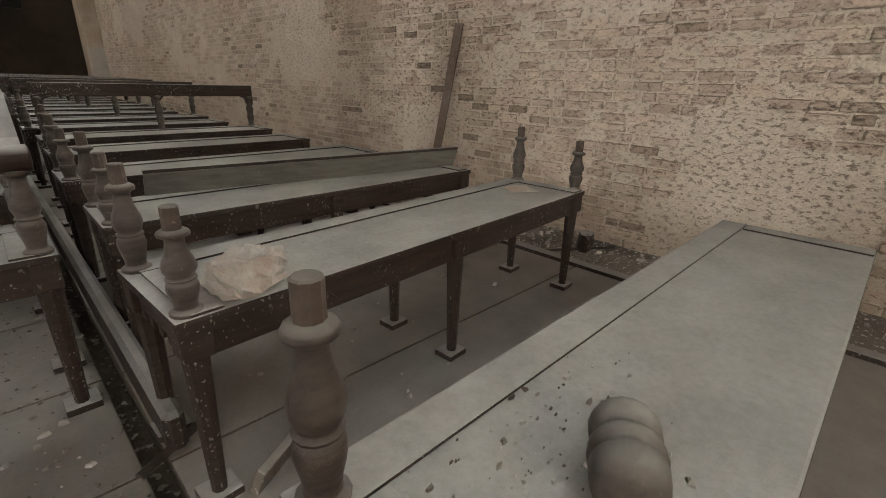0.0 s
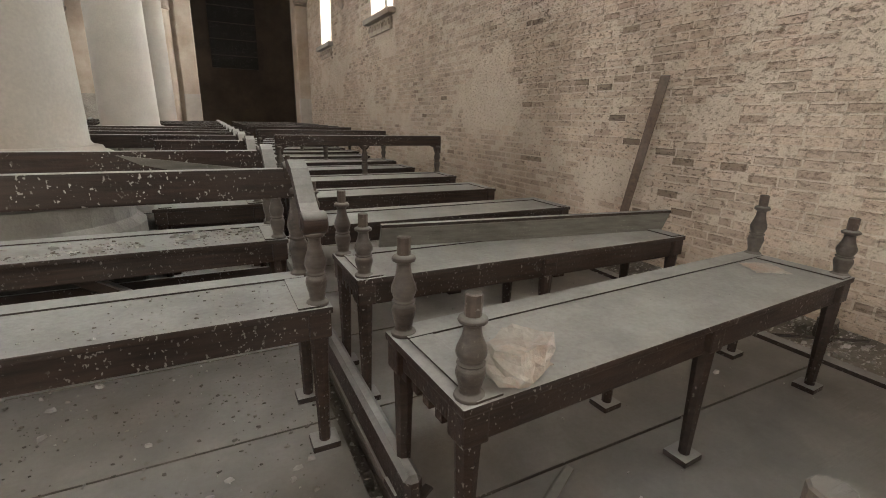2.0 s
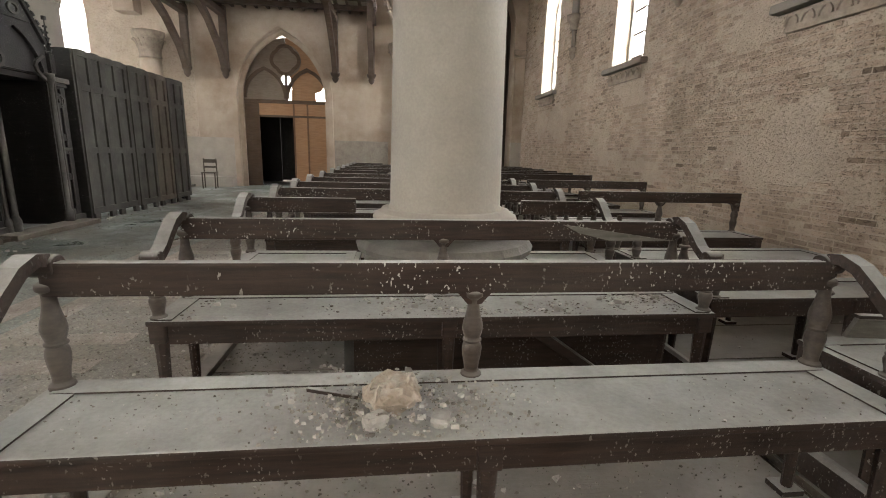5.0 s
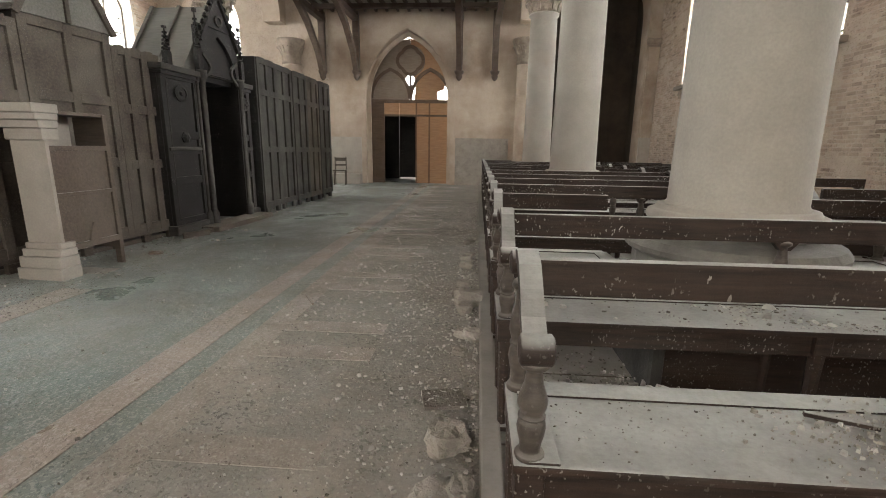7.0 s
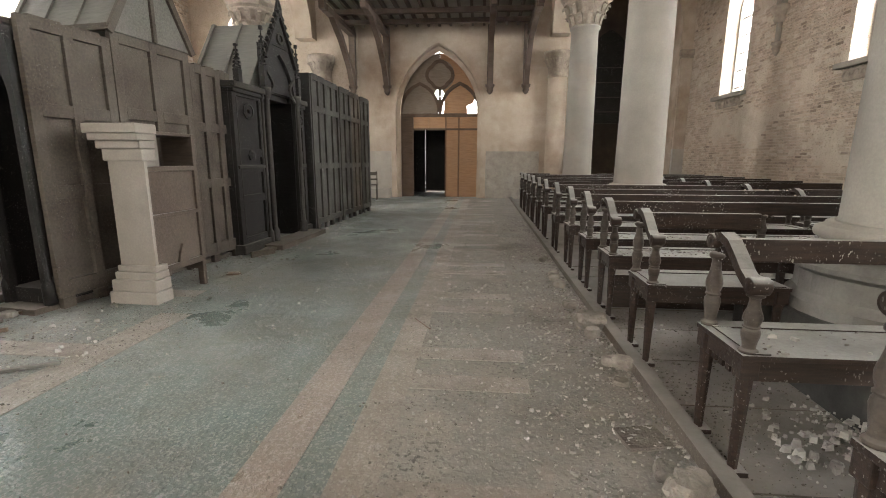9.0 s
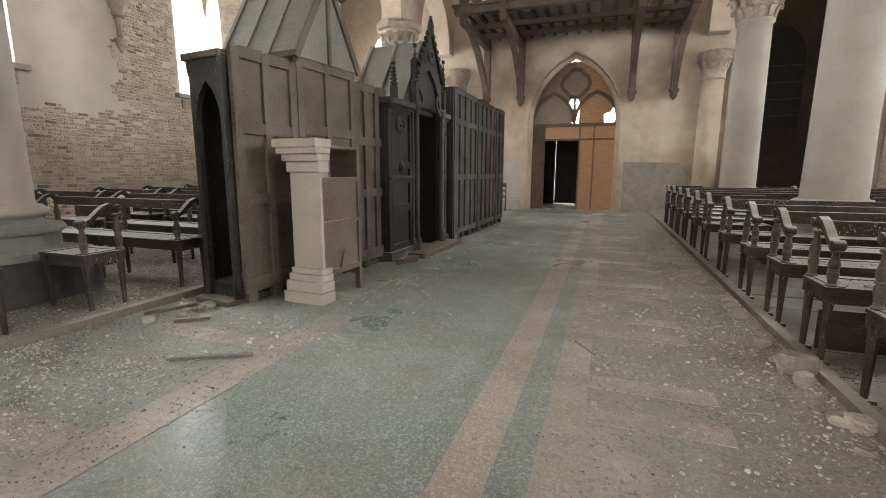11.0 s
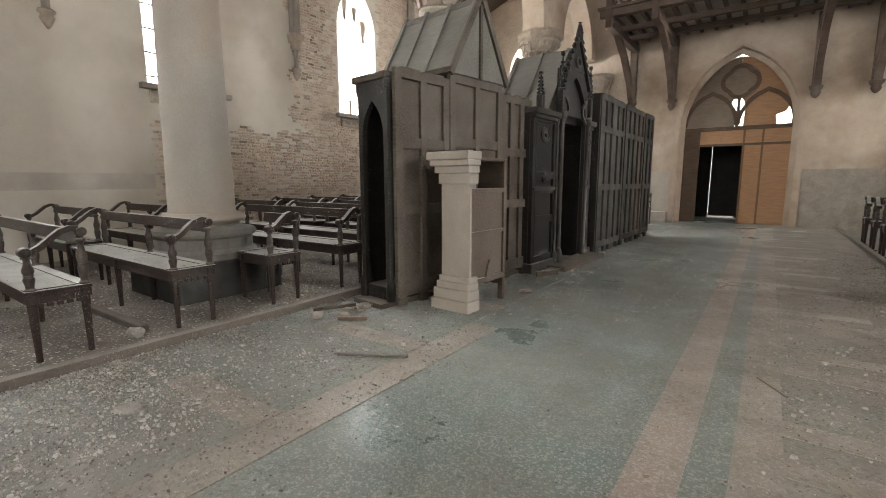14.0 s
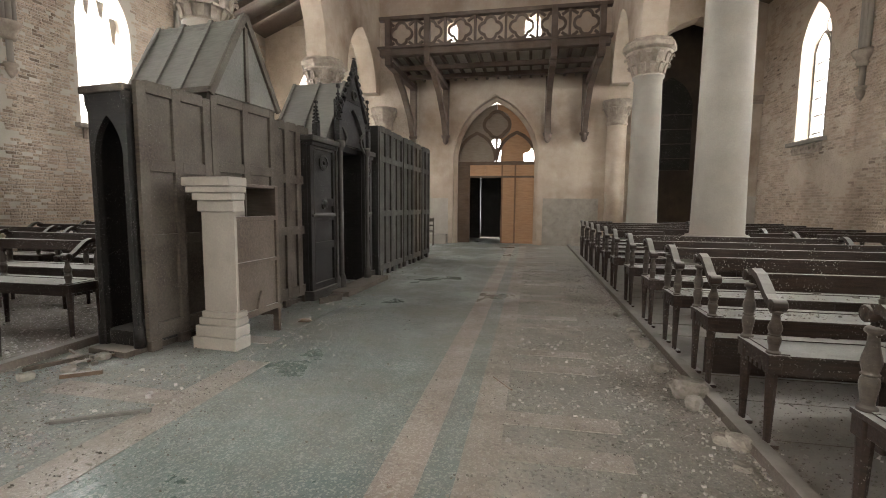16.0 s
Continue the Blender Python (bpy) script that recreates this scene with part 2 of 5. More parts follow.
def terrazzo(name, a, c, dust, amount):
    """Worn terrazzo with chips, half under dust; swept patches shine a little."""
    m, nt, b = material(name)
    pos = world_coords(nt)
    v = node(nt, "ShaderNodeTexVoronoi", Scale=115.0)
    nt.links.new(pos, v.inputs["Vector"])
    s = nt.nodes.new("ShaderNodeSeparateColor")
    nt.links.new(v.outputs["Color"], s.inputs[0])
    r = nt.nodes.new("ShaderNodeMapRange")
    r.inputs["From Min"].default_value, r.inputs["From Max"].default_value = 0.72, 0.8
    nt.links.new(s.outputs["Red"], r.inputs["Value"])
    col = mix(nt, noise_fac(nt, 20, 4, 0.6, 0.3, 0.7, pos), a, c)
    col = mix(nt, maths(nt, "MULTIPLY", r.outputs[0], 0.45), col, (0.5, 0.48, 0.44))
    d1 = noise_fac(nt, 0.9, 6, 0.62, 0.5 - amount * 0.35, 0.75 - amount * 0.2, pos)
    d2 = noise_fac(nt, 13, 5, 0.7, 0.2, 0.75, pos)
    d = maths(nt, "MULTIPLY", d1, maths(nt, "ADD", maths(nt, "MULTIPLY", d2, 0.6), 0.4))
    d = maths(nt, "ADD", d, 0.22)
    dc = mix(nt, noise_fac(nt, 4, 5, 0.6, 0.3, 0.7, pos), dust, tuple(q * 0.72 for q in dust))
    grit = maths(nt, "MULTIPLY", noise_fac(nt, 42, 3, 0.6, 0.52, 0.62, pos), noise_fac(nt, 2.2, 4, 0.6, 0.35, 0.65, pos))
    dc = mix(nt, maths(nt, "MULTIPLY", grit, 0.9), dc, (0.07, 0.066, 0.056))
    pale = maths(nt, "MULTIPLY", noise_fac(nt, 58, 2, 0.5, 0.62, 0.66, pos), noise_fac(nt, 3.0, 3, 0.6, 0.4, 0.65, pos))
    dc = mix(nt, maths(nt, "MULTIPLY", pale, 0.8), dc, (0.36, 0.335, 0.30))
    if amount > 0.7:
        bare = maths(nt, "MULTIPLY", noise_fac(nt, 1.7, 5, 0.65, 0.52, 0.60, pos), noise_fac(nt, 9, 4, 0.7, 0.25, 0.6, pos))
        dc = mix(nt, maths(nt, "MULTIPLY", bare, 0.65), dc, (0.275, 0.243, 0.205))
    col = mix(nt, d, col, dc)
    nt.links.new(col, b.inputs["Base Color"])
    rr = nt.nodes.new("ShaderNodeMapRange")
    rr.inputs["To Min"].default_value, rr.inputs["To Max"].default_value = 0.24, 0.8
    rr.inputs["From Min"].default_value, rr.inputs["From Max"].default_value = 0.22, 0.8
    nt.links.new(d, rr.inputs["Value"])
    nt.links.new(rr.outputs[0], b.inputs["Roughness"])
    relief(nt, b, maths(nt, "ADD", maths(nt, "ADD", d2, d1), maths(nt, "MULTIPLY", grit, 0.6)), 0.4, 0.01)
    return m


FLOOR = terrazzo("green_terrazzo", (0.083, 0.127, 0.120), (0.126, 0.171, 0.161), (0.20, 0.188, 0.165), 0.40)
DUSTYFLOOR = terrazzo("dusty_terrazzo", (0.12, 0.135, 0.125), (0.16, 0.165, 0.15), (0.240, 0.221, 0.193), 1.0)
LEFTFLOOR = terrazzo("half_buried_terrazzo", (0.088, 0.135, 0.128), (0.138, 0.186, 0.175), (0.19, 0.178, 0.156), 0.62)
BAND = terrazzo("red_terrazzo", (0.232, 0.188, 0.160), (0.285, 0.238, 0.206), (0.235, 0.205, 0.175), 0.3)
PALEBAND = terrazzo("pale_terrazzo", (0.235, 0.203, 0.170), (0.295, 0.258, 0.22), (0.21, 0.186, 0.158), 0.5)

glass, gnt, gb = material("dirty_window_glass")
gb.inputs["Base Color"].default_value = (0.9, 0.94, 0.95, 1)
gb.inputs["Transmission Weight"].default_value = 1.0
gb.inputs["Roughness"].default_value = 0.15
gb.inputs["IOR"].default_value = 1.02
GLASS = glass


WHITESKY, snt, sb = material("white_overcast_sky")
sb.inputs["Base Color"].default_value = (0.8, 0.8, 0.8, 1)
sb.inputs["Emission Color"].default_value = (1.0, 0.985, 0.95, 1)
sb.inputs["Emission Strength"].default_value = 2.0


# ---- mesh helpers ----
def part(name, bm, mat, parent=None, label="", smooth=False):
    """Links a bmesh as one mesh object, under a thing or part if one is given."""
    me = bpy.data.meshes.new(name)
    bm.normal_update()
    if smooth:
        for f in bm.faces:
            f.smooth = True
    bm.to_mesh(me)
    bm.free()
    me.materials.append(mat)
    ob = new(name, me)
    if parent:
        ob.parent = parent
    if label:
        ob["label"] = label
    return ob


def thing(name, m, label, category, group="", kind=""):
    """An empty at a thing's base, which carries its parts."""
    ob = new(name)
    ob.empty_display_size = 0.1
    ob.matrix_basis = m
    return tagged(ob, label, category, group, kind)


def box(x0, x1, y0, y1, z0, z1, bevel=0.0, bm=None, m=None):
    bm = bm or bmesh.new()
    made = bmesh.ops.create_cube(bm, size=1.0)["verts"]
    t = pose((x0 + x1) / 2, (y0 + y1) / 2, (z0 + z1) / 2) @ Matrix.Diagonal((x1 - x0, y1 - y0, z1 - z0, 1))
    bmesh.ops.transform(bm, matrix=(m or Matrix()) @ t, verts=made)
    if bevel:
        edges = {e for v in made for e in v.link_edges}
        bmesh.ops.bevel(bm, geom=list(edges), offset=bevel, segments=2, profile=0.6, affect="EDGES")
    return bm


def lathe(profile, x=0.0, y=0.0, z=0.0, sides=14, bm=None, m=None, arc=360.0):
    """A turned shape from (radius, height) pairs."""
    bm = bm or bmesh.new()
    rings = []
    full = arc >= 360
    count = sides if full else sides + 1
    for r, h in profile:
        ring = []
        for i in range(count):
            a = radians(arc) * i / sides
            p = Vector((x + r * math.cos(a), y + r * math.sin(a), z + h))
            ring.append(bm.verts.new((m @ p) if m else p))
        rings.append(ring)
    for a, b in zip(rings, rings[1:]):
        for i in range(count if full else count - 1):
            j = (i + 1) % count
            bm.faces.new((a[i], a[j], b[j], b[i]))
    if full:
        bm.faces.new(rings[0][::-1])
        bm.faces.new(rings[-1])
    return bm


def sweep(points, wide, thick, bm=None, across=Vector((1, 0, 0)), m=None):
    """A bar of rectangular section along points; across is the width's way."""
    bm = bm or bmesh.new()
    pts = [Vector(p) for p in points]
    rings = []
    for i, p in enumerate(pts):
        d = (pts[min(i + 1, len(pts) - 1)] - pts[max(i - 1, 0)]).normalized()
        n = across.cross(d).normalized()
        ring = [p + across * (wide / 2 * sx) + n * (thick / 2 * sy) for sx, sy in ((-1, -1), (1, -1), (1, 1), (-1, 1))]
        rings.append([bm.verts.new((m @ q) if m else q) for q in ring])
    for a, b in zip(rings, rings[1:]):
        for i in range(4):
            bm.faces.new((a[i], a[(i + 1) % 4], b[(i + 1) % 4], b[i]))
    bm.faces.new(rings[0][::-1])
    bm.faces.new(rings[-1])
    return bm


def slab(outline, thick, axis="y", at=0.0, bm=None, m=None):
    """A flat plate from an outline, pushed along an axis from at to at + thick."""
    bm = bm or bmesh.new()

    def put(u, v, w):
        p = Vector({"x": (w, u, v), "y": (u, w, v), "z": (u, v, w)}[axis])
        return bm.verts.new((m @ p) if m else p)
    a = [put(u, v, at) for u, v in outline]
    b = [put(u, v, at + thick) for u, v in outline]
    n = len(outline)
    bm.faces.new(a)
    bm.faces.new(b[::-1])
    for i in range(n):
        bm.faces.new((a[(i + 1) % n], a[i], b[i], b[(i + 1) % n]))
    bmesh.ops.recalc_face_normals(bm, faces=bm.faces[:])
    return bm


def pointed(centre, half, spring, rise, steps=8):
    """A pointed arch's outline from its left spring over the apex to its right spring."""
    left = []
    r = (half * half + rise * rise) / (2 * half)
    for i in range(steps + 1):
        a = math.atan2(rise, half - r + 0.0) if False else None
        s = i / steps
        z = rise * s
        x = math.sqrt(max(r * r - z * z, 0)) - (r - half)
        left.append((centre - x, spring + z))
    return left + [(2 * centre - u, v) for u, v in left[-2::-1]]


def pierced_wall(x0, x1, z0, z1, holes, thick, axis, at, bm=None):
    """A wall with arched or square openings; holes: (centre, half width, sill, spring, rise)."""
    bm = bm or bmesh.new()
    u = x0
    for c, half, sill, spring, rise in sorted(holes):
        slab([(u, z0), (c - half, z0), (c - half, z1), (u, z1)], thick, axis, at, bm)
        if sill > z0:
            slab([(c - half, z0), (c + half, z0), (c + half, sill), (c - half, sill)], thick, axis, at, bm)
        curve = pointed(c, half, spring, rise) if rise > 0 else [(c - half, spring), (c + half, spring)]
        k = len(curve) // 2
        if rise > 0:
            slab([*curve[:k + 1], (c, z1), (c - half, z1)], thick, axis, at, bm)
            slab([*curve[k:], (c + half, z1), (c, z1)], thick, axis, at, bm)
        else:
            slab([*curve, (c + half, z1), (c - half, z1)], thick, axis, at, bm)
        u = c + half
    slab([(u, z0), (x1, z0), (x1, z1), (u, z1)], thick, axis, at, bm)
    return bm


# ---- structure ----
XR, XL, YW, YE = 3.70, -11.1, 17.25, -7.0
COLUMN_Y = (-2.79, 1.34, 5.47, 9.60, 13.73)
XCR, XCL = -0.02, -7.40
RIGHT_WINDOWS = (-1.54, 2.59, 6.95, 10.85, 14.95)
LEFT_WINDOWS = (-1.1, 3.1, 7.25, 11.38, 15.5)


def setting(name, bm, mat, label, smooth=False, category="wall"):
    return tagged(part(name, bm, mat, None, label, smooth), label, category, "", "structure")


setting("floor", box(-6.0, -1.3, YE, YW + 2.6, -0.2, 0.0), FLOOR, "worn green terrazzo nave floor under dust and grit", category="floor")
setting("backdrop", box(XL - 5.2, XL - 5.1, -16, 26, -0.24, 16), WHITESKY, "plain white overcast sky beyond the windows", category="sky")
setting("floor_trench", box(1.107, 1.158, 0.0, YW - 0.1, -0.12, -0.03), EARTH, "earth and dust in the gap between the pew platforms", category="floor")
setting("backdrop", box(-30, 20, YW + 9.0, YW + 9.1, -0.24, 16), WHITESKY, "plain white overcast sky beyond the entrance", category="sky")
setting("ground", box(-60, 60, -60, 60, -0.6, -0.25), EARTH, "bare earth outside around the building", category="ground")


def strip(x0, x1, y0, y1, z, mat, name, label):
    return setting(name, box(x0, x1, y0, y1, z - 0.003, z), mat, label, category="floor")


strip(-3.03, -2.83, YE, YW - 0.02, 0.004, BAND, "floor_band", "long red terrazzo band set in the floor")
strip(-4.55, -4.30, YE, 6.2, 0.004, PALEBAND, "floor_band", "pale terrazzo border band in the floor")
strip(-2.68, -2.50, YE, YW - 0.02, 0.004, PALEBAND, "floor_band", "pale dusty border band in the floor")
strip(-2.50, -1.3, YE, YW - 0.02, 0.004, DUSTYFLOOR, "floor_dust", "strip of floor buried under grey dust and grit")
for k in range(13):
    for y in (1.62 + 1.2 * k, 1.98 + 1.2 * k):
        strip(-2.499, -1.88, y, y + 0.16, 0.008, PALEBAND, "floor_band", "short pale cross band in the dusty floor")
for k in range(6):
    y = 0.6 + 1.2 * k
    strip(-5.4, -4.551, y, y + 0.19, 0.008, PALEBAND, "floor_band", "short pale cross band in the dusty floor")
strip(-5.99, -4.551, YE, YW - 0.02, 0.004, LEFTFLOOR, "floor_dust", "strip of floor buried under grey dust and grit")

for name, x0, x1 in (("platform_right", -1.22, 1.105), ("platform_wall_side", 1.16, 3.1)):
    plat = setting(name, box(x0, x1, YE, YW, -0.19, -0.005), PLATFORM, "dusty boarded platform under the pews", category="platform")
    y, rng = -0.6, random.Random(5)
    while y < YW - 0.6:
        w = rng.choice((0.42, 0.5, 0.58))
        drop = rng.uniform(-0.003, 0.003)
        part("board", box(x0, x1, y + 0.004, min(y + w - 0.006, YW), -0.004, 0.03 + drop, 0.003), PLATFORM, plat)
        y += w
setting("kerb_right", box(-1.30, -1.22, YE, YW, -0.15, 0.06, 0.01), PLATFORM, "worn wooden kerb along the pew platform", category="kerb")
setting("platform_left", box(-9.6, -6.08, YE, YW, -0.15, 0.045), EARTH, "rubble-strewn platform under the aisle pews", category="platform")
setting("kerb_left", box(-6.08, -6.0, YE, YW, -0.15, 0.07, 0.01), PLATFORM, "worn wooden kerb along the pew platform", category="kerb")
setting("platform_edge", box(3.102, 3.17, 1.0, YW, 0.0, 0.05, 0.008), WOOD, "dark timber edge of the pew platform", category="platform")
setting("aisle_floor_right", box(3.1, XR, YE, YW, -0.2, 0.0), EARTH, "earth and fallen plaster along the brick wall", category="floor")
setting("aisle_floor_left", box(XL, -9.6, YE, YW, -0.2, 0.0), EARTH, "earth and fallen plaster along the aisle wall", category="floor")

# outer walls
setting("wall_north", pierced_wall(YE, YW, -0.2, 6.6, [(y, 0.55, 2.72, 4.7, 1.0) for y in RIGHT_WINDOWS], 0.55, "x", XR), MORTAR, "aisle wall of bare brick washed with old lime")
setting("wall_south", pierced_wall(YE, YW, -0.2, 6.6, [(y, 0.62, 2.75, 4.7, 1.1) for y in LEFT_WINDOWS], 0.55, "x", XL - 0.55), PALEPLASTER, "aisle wall of patchy limewashed plaster over brick")
setting("wall_west_upper", pierced_wall(XL - 0.55, XR + 0.55, 6.9, 13.0, [], 0.6, "y", YW), PLASTER, "entrance wall of stained limewashed plaster")
setting("wall_west_middle", pierced_wall(-5.9, -0.9, 5.2, 6.9, [(-2.46, 0.24, 6.05, 6.5, 0.3), (-4.86, 0.16, 6.1, 6.5, 0.2)], 0.6, "y", YW), PLASTER, "entrance wall of stained limewashed plaster")
setting("wall_west_south", pierced_wall(XL - 0.55, -5.9, -0.2, 6.9, [(-9.3, 0.7, 2.8, 4.6, 1.1)], 0.6, "y", YW), MORTAR, "entrance wall of bare worn brick in the aisle")
setting("wall_west_north", pierced_wall(-0.9, XR + 0.55, -0.2, 6.9, [(2.05, 1.30, -0.2, 4.9, 1.5)], 0.6, "y", YW), PLASTER, "entrance wall of stained limewashed plaster")
setting("wall_west", pierced_wall(-5.9, -0.9, -0.2, 5.2,
        [(-3.5, 1.30, -0.2, 2.55, 1.95)], 0.6, "y", YW), PLASTER, "entrance wall of stained limewashed plaster")
# Unseen east end: wall and openings assumed, to let fill light in.
setting("wall_east", pierced_wall(XL - 0.55, XR + 0.55, -0.2, 13.0,
        [(-9.2, 0.9, 1.8, 5.0, 1.3), (-5.6, 0.9, 2.0, 8.0, 1.5), (-3.7, 0.7, 2.0, 8.5, 1.4), (-1.8, 0.9, 2.0, 8.0, 1.5), (1.8, 0.9, 1.8, 5.0, 1.3)], 0.5, "y", YE - 0.5), PLASTER, "unseen added end wall with openings for fill light")
# Recess plaster in a much darker brown than the walls.
RECESS_BROWN = rough_stuff("dark_brown_plaster", (0.040, 0.030, 0.022), (0.072, 0.052, 0.037), 1.3, 0.92, 0.3, (0.026, 0.02, 0.016), 0.8)
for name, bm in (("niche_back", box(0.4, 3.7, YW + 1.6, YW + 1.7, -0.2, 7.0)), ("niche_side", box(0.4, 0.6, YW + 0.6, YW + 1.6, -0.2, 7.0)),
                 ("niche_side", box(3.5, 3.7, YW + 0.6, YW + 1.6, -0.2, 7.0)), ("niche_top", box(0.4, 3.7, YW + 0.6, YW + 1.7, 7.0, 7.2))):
    setting(name, bm, RECESS_BROWN, "very dark brown recess in the entrance wall", category="niche")
# Near-black slab with bars for the dark, dirty window glass.
blind = setting("window_dark_glass", slab([(1.15, 2.35), (2.45, 2.35), *reversed(pointed(1.8, 0.65, 4.2, 1.0, 6))], 0.06, "y", YW + 1.53), BLACK, "dark pointed panel of dirty window glass in the recess", category="window")
for k in range(4):
    part("glazing_bar", box(1.15, 2.45, YW + 1.515, YW + 1.528, 2.7 + 0.45 * k, 2.72 + 0.45 * k), IRON, blind)
for x0, x1 in ((0.36, 0.735), (3.365, 3.68)):
    pil = setting("trim", box(x0, x1, YW - 0.10, YW - 0.003, 0.0, 3.98, 0.012), PLASTER, "flat plastered pilaster beside the dark recess", category="trim")
    part("capital", box(x0 - 0.04, x1 + 0.02, YW - 0.15, YW - 0.004, 4.05, 4.22, 0.02), CARVED, pil)
    part("neck", box(x0 - 0.015, x1 + 0.01, YW - 0.12, YW - 0.005, 3.985, 4.045, 0.012), CARVED, pil)
    part("dado_block", box(x0 - 0.004, x1 + 0.004, YW - 0.106, YW - 0.006, 0.0, 1.5, 0.006), DADO, pil)

# arcades over the columns
for x, name in ((XCR, "arcade_north"), (XCL, "arcade_south")):
    holes = [((a + b) / 2, 1.73, 4.62, 4.65, 2.35) for a, b in zip(COLUMN_Y, COLUMN_Y[1:])]
    holes += [(COLUMN_Y[-1] + 2.0, 1.1, 4.62, 4.65, 1.5), (COLUMN_Y[0] - 2.4, 1.6, 4.62, 4.65, 1.9)]
    setting(name, pierced_wall(YE, YW, 4.62, 10.5, holes, 0.5, "x", x - 0.25), PLASTER, "plastered arcade wall with pointed arches on columns")

# roofs
setting("ceiling", slab([(-7.6, 10.4), (0.25, 10.4), (0.25, 10.6), (-3.7, 13.4), (-7.6, 10.6)], YW - YE, "y", YE), ROOFM, "dark timber nave roof", category="ceiling")
setting("ceiling_aisle_north", slab([(0.2, 8.0), (XR + 0.5, 6.4), (XR + 0.5, 6.6), (0.2, 8.2)], YW - YE, "y", YE), ROOFM, "dark boarded aisle roof", category="ceiling")
setting("ceiling_aisle_south", slab([(-7.5, 8.0), (XL - 0.5, 6.4), (XL - 0.5, 6.6), (-7.5, 8.2)], YW - YE, "y", YE), ROOFM, "dark boarded aisle roof", category="ceiling")


for k in range(26):
    y = YE + 0.5 + 0.9 * k
    for x0, x1, name in ((-7.45, XL, "rafter"), (0.15, XR, "rafter")):
        bm = sweep([(x0, y, 7.9), (x1, y, 6.42)], 0.12, 0.16, across=Vector((0, 1, 0)))
        tagged(part(name, bm, BEAM), "dark sloping timber rafter of the aisle roof", "rafter", "aisle rafters", "structure")

# ---- columns ----
SHAFT = [(0.325, 0.80), (0.325, 0.85), (0.312, 0.87), (0.300, 1.6), (0.288, 3.0), (0.28, 3.86), (0.315, 3.89), (0.315, 3.93)]


BASESTONE = rough_stuff("grey_base_stone", (0.12, 0.113, 0.10), (0.18, 0.17, 0.152), 4, 0.85, 0.3)


def column(x, y):
    col = thing("column", pose(x, y, 0), "round pale limestone column on a moulded octagonal base", "column", "nave columns")
    part("shaft", lathe(SHAFT, sides=40), STONE, col, smooth=True)
    part("ring_moulding", lathe([(0.345, 0.735), (0.352, 0.755), (0.385, 0.76), (0.405, 0.775), (0.41, 0.795), (0.402, 0.815), (0.378, 0.826), (0.368, 0.828), (0.36, 0.845), (0.335, 0.85)], sides=40), STONE, col, smooth=True)
    part("base", lathe([(0.50, 0.40), (0.50, 0.46), (0.46, 0.50), (0.46, 0.60), (0.50, 0.625), (0.505, 0.65), (0.48, 0.685), (0.40, 0.70), (0.355, 0.71), (0.345, 0.735)], sides=24), BASESTONE, col, "chamfered octagonal stone base")
    part("plinth", box(-0.53, 0.53, -0.53, 0.53, 0.0, 0.40, 0.03), PLINTH, col, "dark square stone plinth")
    cap = lathe([(0.29, 3.93), (0.30, 4.05), (0.34, 4.22), (0.43, 4.36), (0.46, 4.40)], sides=24)
    part("capital", cap, CARVED, col, "capital carved with curling leaves", smooth=True)
    part("abacus", lathe([(0.47, 4.40), (0.54, 4.45), (0.54, 4.54), (0.48, 4.60), (0.48, 4.63)], sides=8), CARVED, col)
    for ring, (r, z, n, s) in enumerate(((0.33, 4.06, 12, 0.10), (0.40, 4.24, 12, 0.11))):
        for i in range(n):
            a = 2 * math.pi * (i + 0.5 * ring) / n
            leaf = sweep([(0, 0, -s), (0.02, 0, 0), (0.055, 0, s * 0.75), (0.095, 0, s * 0.8), (0.10, 0, s * 0.5)], 0.09, 0.03, across=Vector((0, 1, 0)),
                         m=pose(r * math.cos(a) - 0.02 * math.cos(a), r * math.sin(a) - 0.02 * math.sin(a), z) @ pose(0, 0, 0, 0, 0, math.degrees(a)))
            part("leaf", leaf, CARVED, col)
    return col


for y in COLUMN_Y[1:]:
    column(XCR, y)
    column(XCL, y + 0.03)

for x in (XCR, XCL + 0.38):
    resp = thing("respond", pose(x, YW - 0.02, 0), "engaged half column with a carved capital on the wall", "column", "wall responds")
    part("shaft", lathe([(0.27, 0.0), (0.27, 3.5)], sides=24), PLASTER, resp, smooth=True)
    part("capital", lathe([(0.27, 3.5), (0.30, 3.53), (0.28, 3.58), (0.30, 3.8), (0.40, 4.05), (0.42, 4.12), (0.42, 4.2)], sides=24), CARVED, resp, smooth=True)
    for i in range(9):
        a = math.pi * (1 + i / 8)
        part("leaf", sweep([(0, 0, -0.1), (0.03, 0, 0), (0.08, 0, 0.1), (0.12, 0, 0.08)], 0.09, 0.03, across=Vector((0, 1, 0)),
             m=pose(0.3 * math.cos(a), 0.3 * math.sin(a), 3.88) @ pose(0, 0, 0, 0, 0, math.degrees(a))), CARVED, resp)

# ---- windows ----


